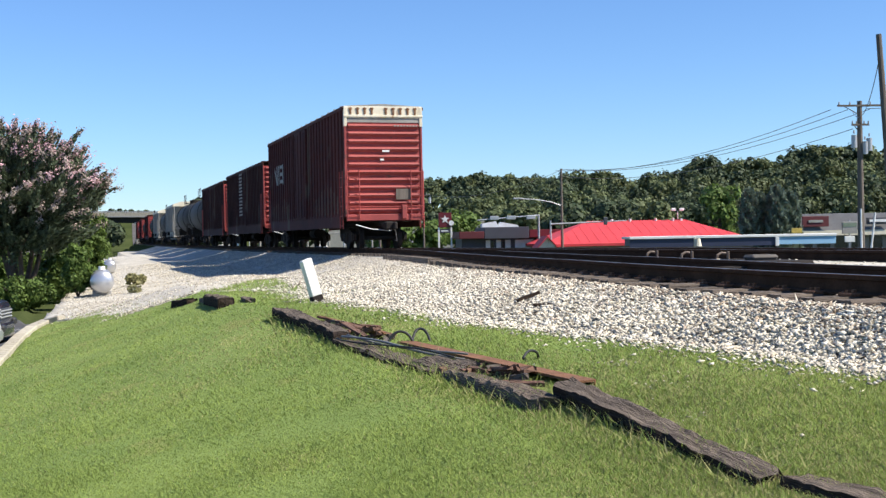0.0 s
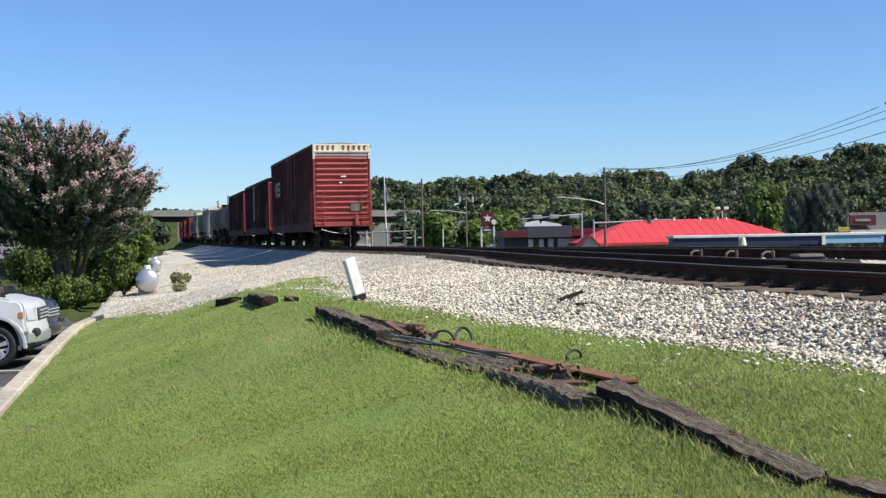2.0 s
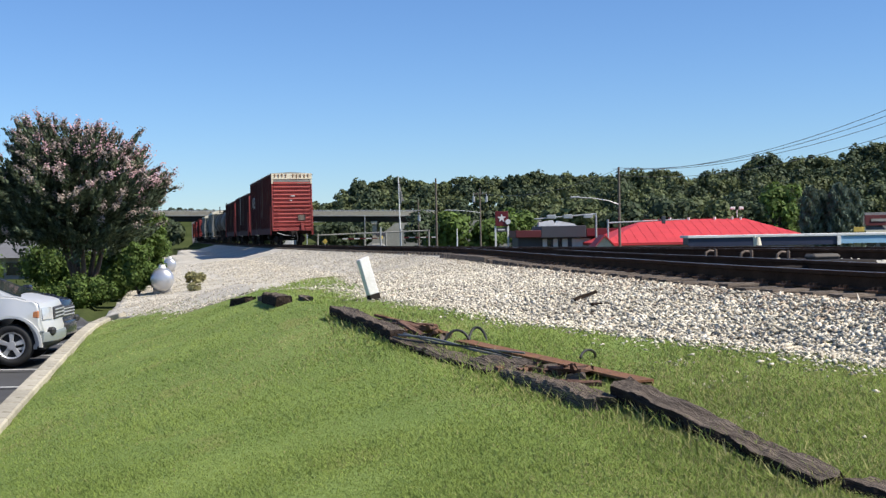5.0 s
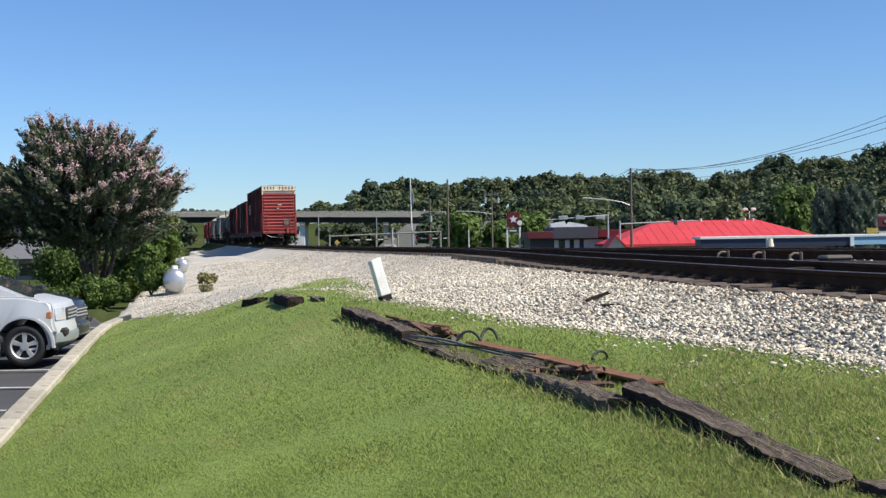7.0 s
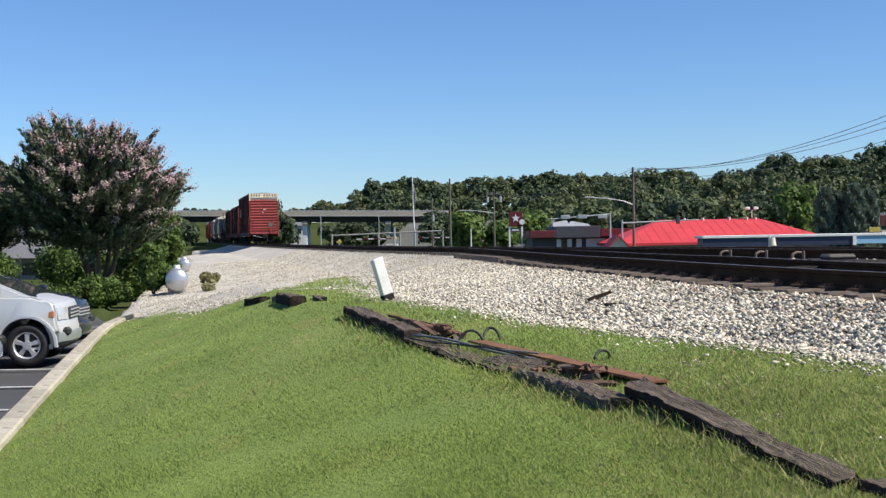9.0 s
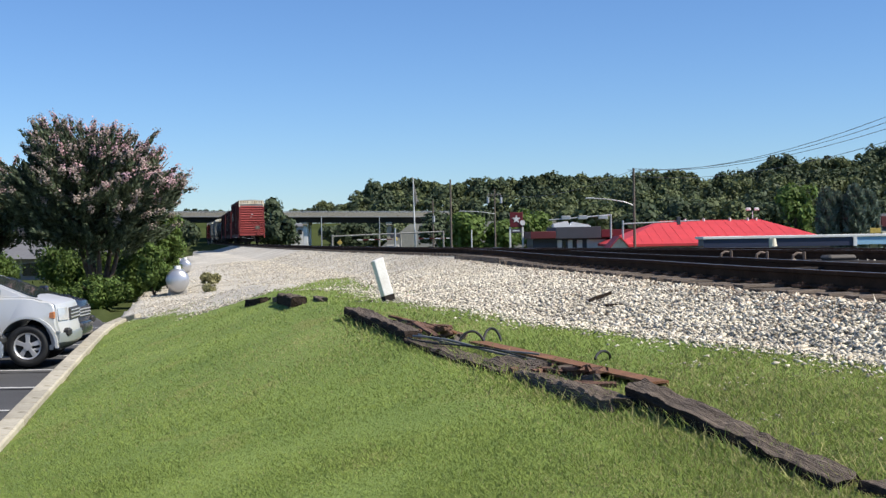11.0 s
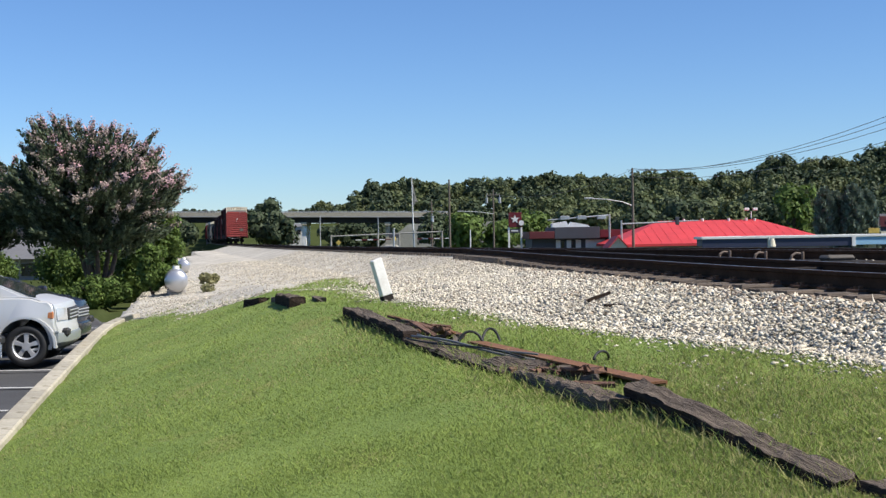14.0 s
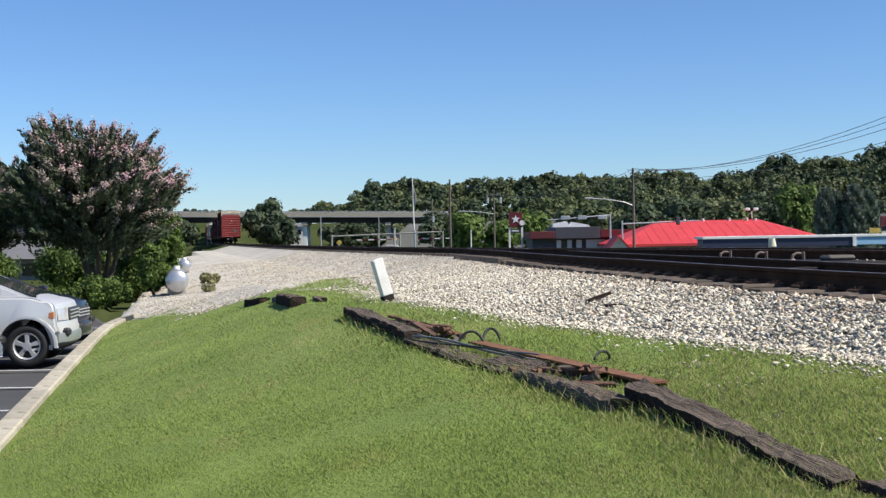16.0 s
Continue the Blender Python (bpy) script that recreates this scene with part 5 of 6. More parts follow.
def crape_myrtle(x, y, z, height, radius, seed, bloom, label, count=780, lean=-0.1):
    rng = np.random.default_rng(seed)
    t = empty("crape_myrtle", pose(x, y, z), label, "tree", "crape myrtles")
    bm = bmesh.new()
    limbs(bm, rng, (0, 0, 0), height, radius, 6, 0.115)
    part("trunk", bm, M_BARK, t, "several smooth brown stems", True)
    # plumes of leaves rising from all over the crown, with dark gaps between
    n = count
    c = rng.normal(size=(n, 3))
    c /= np.linalg.norm(c, axis=1)[:, None]
    rr = rng.uniform(0.2, 1.0, n) ** 0.45
    lob = 1 + 0.12 * np.sin(c[:, 0] * 5 + seed) + 0.1 * np.sin(c[:, 2] * 7 + 1) + 0.08 * np.sin(c[:, 1] * 9)
    mid = height * 0.62
    tip = c * (rr * lob)[:, None] * np.array((radius, radius, height * 0.37)) + np.array((lean, 0, mid))
    tip[:, 2] -= np.where(c[:, 2] > 0, 0.24 * tip[:, 0] * c[:, 2], 0)
    low = tip[:, 2] < height * 0.37
    tip[low, 2] = height * 0.37 + rng.uniform(0, 0.35, low.sum())
    d = c * np.array((1, 1, 0.45)) + np.array((0, 0, 0.7)) + rng.normal(0, 0.2, (n, 3))
    d /= np.linalg.norm(d, axis=1)[:, None]
    per = 100
    k = rng.uniform(0, 1, (n, per, 1)) ** 0.8
    long = rng.uniform(0.6, 1.25, (n, 1, 1)) * np.where(rr > 0.9, 1.25, 1.0)[:, None, None]
    cen = tip[:, None] + d[:, None] * (0.22 - k * long) + rng.normal(0, 1, (n, per, 3)) * (0.02 + 0.10 * k)
    face = (cen - (tip - d * 0.75)[:, None]).reshape(-1, 3)
    face /= np.linalg.norm(face, axis=1)[:, None] + 1e-6
    cloud("crown", leaves(rng, cen.reshape(-1, 3), 0.068, np.repeat(d, per, 0) * 0.8 + face * 0.3, long=2.9), 4, M_MYRTLE, t, "dense dark green foliage in upright sprays")
    side = c[:, 0] * 0.45 + c[:, 2] * 0.8 - c[:, 1] * 0.3 + rng.normal(0, 0.4, n) + (rr - 0.8)
    sel = side > np.quantile(side, 1 - bloom)
    pk = tip[sel] + d[sel] * 0.1
    m = 60
    cen = pk[:, None] + d[sel][:, None] * rng.uniform(-0.14, 0.26, (len(pk), m, 1)) + rng.normal(0, 0.065, (len(pk), m, 3))
    face = (cen - pk[:, None]).reshape(-1, 3)
    face /= np.linalg.norm(face, axis=1)[:, None] + 1e-6
    fresh = np.repeat((rng.uniform(0, 1, len(pk)) < 0.05 + 0.95 * (c[sel][:, 2] * 0.6 + c[sel][:, 0] * 0.45)).astype(int), m)
    cloud("blossom", shell(rng, cen.reshape(-1, 3), 0.06, face, 0.4, 1.2), 4, (M_SEED, M_PINK), t, "pale pink and faded flower heads", fresh)
    return t


crape_myrtle(-12.75, 45.0, -0.85, 6.5, 3.15, 5, 0.4, "crape myrtle tree with dark leaves and fading pink blossom")
crape_myrtle(-18.1, 48.0, -0.85, 5.9, 2.6, 9, 0.25, "dark green crape myrtle with few flowers beside the car park", 420, -0.2)


def shrub(x, y, w, h, seed, material, label, n=5000, size=0.06, name="shrub", z=None):
    rng = np.random.default_rng(seed)
    z = ground_z(x, y) if z is None else z
    t = empty(name, pose(x, y, z), label, "shrub", "shrubs by the car park")
    bm = bmesh.new()
    for i in range(7):
        a = rng.uniform(0, 6.28)
        tube(bm, [(0, 0, -0.05), (math.cos(a) * w * 0.2, math.sin(a) * w * 0.2, h * 0.4), (math.cos(a) * w * 0.4, math.sin(a) * w * 0.4, h * 0.75)], lambda q: 0.025 * (1 - 0.7 * q), 5)
    part("stems", bm, M_BARK, t)
    m = int(30 + 14 * w * h)
    lc = rng.normal(size=(m, 3))
    lc /= np.linalg.norm(lc, axis=1)[:, None]
    lc = lc * rng.uniform(0.35, 0.95, (m, 1)) * np.array((w / 2, w / 2, h * 0.45)) + np.array((0, 0, h * 0.48))
    lr = rng.uniform(0.10, 0.24, m) * min(w, h)
    i = rng.integers(0, m, n)
    c = rng.normal(size=(n, 3))
    c /= np.linalg.norm(c, axis=1)[:, None]
    p = lc[i] + c * (lr[i] * rng.uniform(0.45, 1.15, n))[:, None] * np.array((1, 1, 1.25))
    p[:, 2] = np.maximum(p[:, 2], 0.03)
    cloud("foliage", shell(rng, p, size, c, 0.6, 1.7), 4, material, t)
    return t


shrub(-11.75, 41.6, 2.1, 1.05, 31, M_SHRUB, "rounded dark green shrub under the tree", 9000, 0.075)
shrub(-10.35, 43.4, 1.2, 2.0, 32, M_BRIGHT, "tall bright green leafy shrub by the gas tanks", 9000, 0.09)
shrub(-11.15, 49.0, 1.3, 3.6, 33, M_BRIGHT, "tall bright green leafy shrub by the gravel", 11000, 0.1)
shrub(-12.1, 48.6, 1.8, 2.6, 34, M_SHRUB, "dense green bush behind the gas tanks", 10000, 0.1)
shrub(-13.5, 42.2, 1.5, 0.7, 35, M_SHRUB, "low green shrub under the tree", 5000, 0.07)
shrub(-15.6, 53.5, 2.6, 2.2, 36, M_SHRUB, "loose green bush behind the car park", 7000, 0.1)
shrub(-13.2, 53.5, 2.6, 2.6, 37, M_SHRUB, "dense green bush behind the tree", 8000, 0.1)
shrub(-18.0, 57.5, 2.4, 2.4, 38, M_BRIGHT, "loose light green bush behind the car park", 6000, 0.1)
shrub(-22.5, 60.0, 3.0, 2.2, 39, M_SHRUB, "loose green bush behind the car park", 7000, 0.1)
shrub(-9.15, 48.0, 0.9, 0.42, 40, M_STRAW, "tuft of straw-coloured weeds on the gravel", 1800, 0.09)
shrub(-8.0, 41.2, 0.5, 0.3, 41, M_STRAW, "small tuft of straw-coloured weeds on the gravel", 900, 0.06)


# ---- far side: town, bridge, woods ----
LOW = -3.0


def lobed(rng, centre, radius, tall, n, size, lobes=11):
    """Leaf clumps on the outside of a group of lobes."""
    lc = rng.normal(size=(lobes, 3))
    lc /= np.linalg.norm(lc, axis=1)[:, None]
    lc = lc * rng.uniform(0.25, 0.72, (lobes, 1)) * np.array((radius, radius, tall / 2))
    lr = rng.uniform(0.28, 0.5, lobes) * min(radius, tall / 2)
    i = rng.integers(0, lobes, n)
    c = rng.normal(size=(n, 3))
    c /= np.linalg.norm(c, axis=1)[:, None]
    c[:, 2] = np.where(c[:, 2] < -0.35, -c[:, 2], c[:, 2])
    p = lc[i] + c * (lr[i] * rng.uniform(0.72, 1.12, n))[:, None] + np.array(centre)
    return shell(rng, p, size, c, 0.32)


def build_woods():
    rng = np.random.default_rng(77)
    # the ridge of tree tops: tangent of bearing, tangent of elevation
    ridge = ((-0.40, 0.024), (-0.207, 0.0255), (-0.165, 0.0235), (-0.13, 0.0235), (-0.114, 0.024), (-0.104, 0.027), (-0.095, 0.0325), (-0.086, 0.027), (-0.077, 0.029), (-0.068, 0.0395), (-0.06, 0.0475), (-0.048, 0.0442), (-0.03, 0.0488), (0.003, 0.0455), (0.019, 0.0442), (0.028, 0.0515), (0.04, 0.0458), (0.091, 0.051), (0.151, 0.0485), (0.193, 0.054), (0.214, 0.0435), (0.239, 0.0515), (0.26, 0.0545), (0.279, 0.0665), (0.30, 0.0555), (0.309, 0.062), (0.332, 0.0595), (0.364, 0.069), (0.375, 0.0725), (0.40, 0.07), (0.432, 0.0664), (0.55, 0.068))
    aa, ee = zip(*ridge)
    v, k = [], []
    trunks = bmesh.new()
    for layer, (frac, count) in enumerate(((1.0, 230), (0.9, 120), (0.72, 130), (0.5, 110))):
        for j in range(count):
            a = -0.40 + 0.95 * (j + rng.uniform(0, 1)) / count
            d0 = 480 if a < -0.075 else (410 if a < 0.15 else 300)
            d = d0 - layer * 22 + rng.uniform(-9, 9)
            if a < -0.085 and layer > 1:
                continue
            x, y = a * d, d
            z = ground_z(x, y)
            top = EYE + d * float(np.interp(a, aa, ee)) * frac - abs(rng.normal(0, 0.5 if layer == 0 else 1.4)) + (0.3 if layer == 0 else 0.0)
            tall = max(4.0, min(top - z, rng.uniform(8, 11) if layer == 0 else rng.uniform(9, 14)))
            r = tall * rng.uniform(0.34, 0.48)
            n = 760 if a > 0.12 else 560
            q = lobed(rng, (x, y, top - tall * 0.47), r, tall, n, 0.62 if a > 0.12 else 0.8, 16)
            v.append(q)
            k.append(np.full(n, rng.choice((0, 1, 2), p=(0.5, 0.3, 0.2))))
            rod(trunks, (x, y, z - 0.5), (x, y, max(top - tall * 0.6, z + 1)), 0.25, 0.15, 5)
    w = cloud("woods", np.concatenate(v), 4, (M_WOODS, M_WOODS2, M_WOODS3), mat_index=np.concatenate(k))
    tagged(w, "dense dark green broadleaf woodland on the hillside", "woods", kind="stuff")
    tagged(part("tree_trunks", trunks, M_BARK, None), "brown trunks of the hillside woodland", "woods", kind="stuff")


build_woods()


def broad_tree(x, y, radius, top, seed, material, label, n=1500, size=0.5, base=None):
    rng = np.random.default_rng(seed)
    z = ground_z(x, y) if base is None else base
    t = empty("broadleaf_tree", pose(x, y, z), label, "tree", "trees across the railway")
    h = top - z
    bm = bmesh.new()
    rod(bm, (0, 0, -0.3), (0, 0, h * 0.55), 0.28, 0.14, 8)
    for i in range(6):
        b = i * 1.05
        rod(bm, (0, 0, h * (0.2 + 0.05 * i)), (math.cos(b) * radius * 0.6, math.sin(b) * radius * 0.6, h * (0.45 + 0.06 * i)), 0.1, 0.04, 6)
    part("trunk", bm, M_BARK, t)
    cloud("crown", lobed(rng, (0, 0, h * 0.52), radius, h * 0.98, n, size, 22), 4, material, t)


broad_tree(-31.6, 219, 5.0, 9.0, 51, M_WOODS, "large dense dark green tree near the bridge", 4200, 0.55)
broad_tree(-28.2, 213, 4.0, 6.4, 52, M_WOODS, "lower dense green tree near the bridge", 2600, 0.5)
broad_tree(-53.5, 250, 4.4, 6.0, 66, M_WOODS, "low dark bush below the bridge", 1800, 0.6)
broad_tree(-60.0, 240, 5.0, 6.2, 67, M_WOODS2, "low green bush below the bridge", 1800, 0.6)
broad_tree(-24.0, 322, 6.0, 5.6, 68, M_WOODS, "dark bush under the far bridge", 1500, 0.7)
broad_tree(-10.0, 326, 6.0, 5.2, 69, M_WOODS2, "green bush under the far bridge", 1500, 0.7)
broad_tree(3.3, 176, 4.2, 4.9, 53, M_BRIGHT, "light green leafy tree behind the poles", 2200, 0.5)
broad_tree(8.5, 178, 4.0, 4.0, 54, M_BRIGHT, "bright green bushy tree behind the poles", 2000, 0.5)
broad_tree(12.5, 182, 4.4, 5.6, 55, M_BRIGHT, "green leafy tree behind the filling station sign", 2200, 0.5)
broad_tree(20.0, 190, 4.5, 5.2, 56, M_WOODS2, "green leafy tree behind the shops", 2000, 0.55)
broad_tree(24.4, 188, 4.4, 6.2, 70, M_WOODS2, "green leafy tree behind the signal", 2000, 0.55)
broad_tree(28.5, 180, 4.2, 6.0, 57, M_WOODS, "green leafy tree behind the red roof", 2000, 0.55)
broad_tree(36.0, 185, 4.8, 7.5, 58, M_WOODS, "tall green tree behind the red roof", 2200, 0.55)
broad_tree(43.5, 182, 4.2, 6.5, 59, M_WOODS2, "tall green tree behind the red roof", 2000, 0.55)
broad_tree(51.5, 178, 4.0, 9.0, 60, M_BRIGHT, "tall light green tree behind the conifers", 2000, 0.5)
broad_tree(-0.6, 230, 5.0, 6.5, 61, M_WOODS, "green tree beyond the crossing", 1800, 0.6)
broad_tree(-17.0, 330, 6.0, 6.0, 62, M_WOODS, "dark tree under the far bridge", 1500, 0.8)
broad_tree(-30.0, 335, 6.0, 5.0, 63, M_WOODS, "dark tree under the far bridge", 1500, 0.8)
broad_tree(-75.0, 260, 7.0, 9.5, 64, M_WOODS2, "pale green tree beside the far track", 1600, 0.8)


def conifer(x, y, r, top, seed, label):
    rng = np.random.default_rng(seed)
    z = ground_z(x, y)
    t = empty("conifer", pose(x, y, z), label, "tree", "conifers by the shop")
    h = top - z
    rod_bm = rod(bmesh.new(), (0, 0, -0.2), (0, 0, h * 0.8), 0.2, 0.05, 7)
    part("trunk", rod_bm, M_BARK, t)
    n = 3200
    q = rng.uniform(0, 1, n)
    b = rng.uniform(0, 6.283, n)
    prof = r * np.clip(np.minimum(1.05 - q * 0.25, np.sqrt(np.maximum(1 - q, 0) * 4)), 0, 1)
    ri = prof * (0.82 + 0.2 * np.sin(b * 5 + q * 23)) * rng.uniform(0.8, 1.08, n)
    p = np.stack([np.cos(b) * ri, np.sin(b) * ri, 0.2 + q * h * 0.98], -1)
    d = np.stack([np.cos(b) * 0.5, np.sin(b) * 0.5, np.full(n, 0.8)], -1)
    cloud("crown", leaves(rng, p, 0.34, d, long=2.2), 4, M_SPRUCE, t, "dense blue-green needles")


for cx, cy, cr, ct, sd in ((47.2, 150, 1.25, 6.3, 71), (48.8, 151, 1.3, 5.8, 72), (50.4, 149, 1.45, 6.6, 73), (52.3, 150, 1.5, 5.9, 74)):
    conifer(cx, cy, cr, ct, sd, "dense blue-green conifer beside the shop")


M_GIRDER = mat("brown_painted_girder", (0.03, 0.026, 0.022), 0.9, dark=(0.018, 0.015, 0.013), scale=0.5, bump=0)


def bridge():
    b = empty("road_bridge", pose(0, 300, 0, 0, 0, 0), "long grey concrete road bridge over the railway", "bridge")
    L0, L1 = -150, 1.5
    tilt = Matrix.Rotation(0.0175, 4, "Y")
    m = Matrix.Translation((0, 0, 6.1)) @ tilt
    part("deck", box(bmesh.new(), L0, L1, -5.5, 5.5, -0.3, 0.0, 0.05, m), M_GREYC, b)
    for y in (-5.4, 5.2):
        part("parapet", box(bmesh.new(), L0, L1, y, y + 0.25, 0.0, 0.85, 0.03, m), M_CONC, b, "pale concrete parapet")
        bm = bmesh.new()
        rod(bm, m @ Vector((L0, y + 0.1, 1.15)), m @ Vector((L1, y + 0.1, 1.15)), 0.06)
        for x in np.arange(L0, L1, 4):
            rod(bm, m @ Vector((x, y + 0.1, 0.8)), m @ Vector((x, y + 0.1, 1.15)), 0.05, n=5)
        part("railing", bm, M_GALV, b)
    for y in (-4.3, -1.5, 1.5, 4.3):
        part("girder", box(bmesh.new(), L0, L1, y - 0.25, y + 0.25, -1.55, -0.302, 0, m), M_GIRDER, b, "dark steel girder")
    for x in (-88, -56, -33.5, -13.2):
        for y in (-3.5, 3.5):
            bm = bmesh.new()
            box(bm, x - 0.55, x + 0.55, y - 0.55, y + 0.55, LOW - 1, 4.6 + 0.0175 * -x, 0.08)
            part("pier", bm, M_WHITE if x == -33.5 else M_CONC, b, "pale concrete pier")
        part("pier_cap", box(bmesh.new(), x - 0.7, x + 0.7, -5, 5, 3.9 - 0.0175 * x, 4.62 - 0.0175 * x, 0.05), M_CONC, b)
    s = bmesh.new()
    extrude_profile(s, [(-19, LOW - 1), (-8, 4.3), (60, 5.4), (80, LOW - 1)], -7, 7, "y")
    e = part("embankment", s, (M_SLOPE,), b, "paved slope below the bridge end")


bridge()


def pole(x, y, top, r, label, base=None, lean=(0, 0), name="utility_pole", material=None, arms=(), cans=(), group="poles"):
    z = ground_z(x, y) if base is None else base
    p = empty(name, pose(x, y, z), label, name.replace("_", " "), group)
    h = top - z
    part("shaft", rod(bmesh.new(), (lean[0], lean[1], -0.5), (0, 0, h), r * 1.25, r * 0.8, 10), material or M_POLE, p)
    for za, half in arms:
        bm = bmesh.new()
        box(bm, -half, half, -0.16, -0.04, za - z - 0.06, za - z + 0.06)
        rod(bm, (-half * 0.7, -0.1, za - z - 0.05), (0, -0.1, za - z - 0.6), 0.03, n=5)
        part("crossarm", bm, M_POLE, p)
        for dx in (-half * 0.93, -half * 0.45, half * 0.45, half * 0.93):
            part("insulator", rod(bmesh.new(), (dx, -0.1, za - z + 0.05), (dx, -0.1, za - z + 0.24), 0.055, 0.04, 8), M_GREYC, p)
    for dx, zc in cans:
        bm = bmesh.new()
        rod(bm, (dx, -0.12, zc - z - 0.45), (dx, -0.12, zc - z + 0.35), 0.18, n=14)
        rod(bm, (dx, -0.12, zc - z + 0.45), (dx, -0.12, zc - z + 0.65), 0.05, n=6)
        part("transformer", bm, M_GALV, p, "grey transformer can")
    return p


pole(18.84, 120, 7.66, 0.13, "tall wooden utility pole with street lamp by the red roof", arms=())
pole(30.75, 75, 9.25, 0.19, "brown wooden utility pole with crossarm and transformers", arms=((8.95, 1.45), (7.75, 0.55)), cans=((-0.42, 6.75), (0.55, 6.55), (0.28, 6.35)))
pole(23.5, 55, 10.2, 0.16, "leaning bare wooden pole", lean=(0.85, 0))
pole(0.83, 130, 7.32, 0.12, "slim wooden utility pole near the crossing")
pole(7.22, 170, 7.73, 0.13, "wooden utility pole with crossarms and transformers", arms=((6.9, 0.9),), cans=((-0.9, 6.2), (0.9, 6.2)))
pole(-1.33, 160, 6.0, 0.11, "short wooden pole with a white box", cans=((0.1, 3.6),))
pole(-12.6, 126, 3.6, 0.05, "thin grey signal post", name="signal_post", material=M_GALV)
pole(-6.7, 128, 3.4, 0.05, "thin grey signal post", name="signal_post", material=M_GALV)
pole(2.9, 125, 1.9, 0.07, "short white post beside the crossing", name="bollard_post", material=M_WHITE)
pole(28.7, 70, 2.4, 0.07, "white pipe post beside the pole", name="bollard_post", material=M_WHITE)
pole(30.4, 72, 2.2, 0.07, "leaning white pipe post beside the pole", lean=(-0.7, 0), name="bollard_post", material=M_WHITE)


def street_lamp():
    l = empty("street_lamp", pose(18.7, 119.8, 4.0), "grey street lamp arm fixed to a wooden pole", "street lamp")
    part("arm", tube(bmesh.new(), [(0, 0, 0), (-0.9, 0, 0.35), (-2.4, 0, 0.62), (-3.9, 0, 0.72)], 0.06), M_GALV, l)
    part("lamp_head", box(bmesh.new(), -4.7, -3.8, -0.15, 0.15, 0.66, 0.84, 0.06), M_GALV, l)


street_lamp()


def flagpole():
    f = empty("flagpole", pose(-3.63, 150, LOW), "white flagpole with a limp flag", "flagpole")
    part("mast", rod(bmesh.new(), (0.2, 0, -0.3), (0, 0, 11.6), 0.11, 0.06, 8), M_WHITE, f)
    bm = bmesh.new()
    for i in range(6):
        box(bm, 0.08 + i * 0.09, 0.2 + i * 0.09, -0.05 + 0.06 * math.sin(i * 2.1), 0.03 + 0.06 * math.sin(i * 2.1), 8.0 + 0.15 * i, 10.6 - 0.42 * i, 0.02)
    part("flag", bm, M_HOPPER, f, "limp faded grey flag")


flagpole()


def wires():
    ends = [((28.9, 75, 8.72), (18.3, 120, 7.5)), ((30.0, 75, 8.72), (18.84, 120, 7.6)), ((31.4, 75, 8.72), (19.4, 120, 7.5)), ((30.3, 75, 7.5), (18.84, 120, 6.9)), ((18.84, 120, 7.5), (7.22, 170, 7.0)), ((31.2, 75, 8.75), (60, 40, 11.5)), ((30.3, 75, 8.6), (23.5, 55, 9.0))]
    for a, b in ends:
        pts = [Vector(a).lerp(Vector(b), t) - Vector((0, 0, 1.25 * 4 * t * (1 - t))) for t in np.linspace(0, 1, 14)]
        tagged(part("power_line", tube(bmesh.new(), pts, 0.02, 4), M_CABLE), "thin grey overhead power line between poles", "power line", "power lines")


wires()


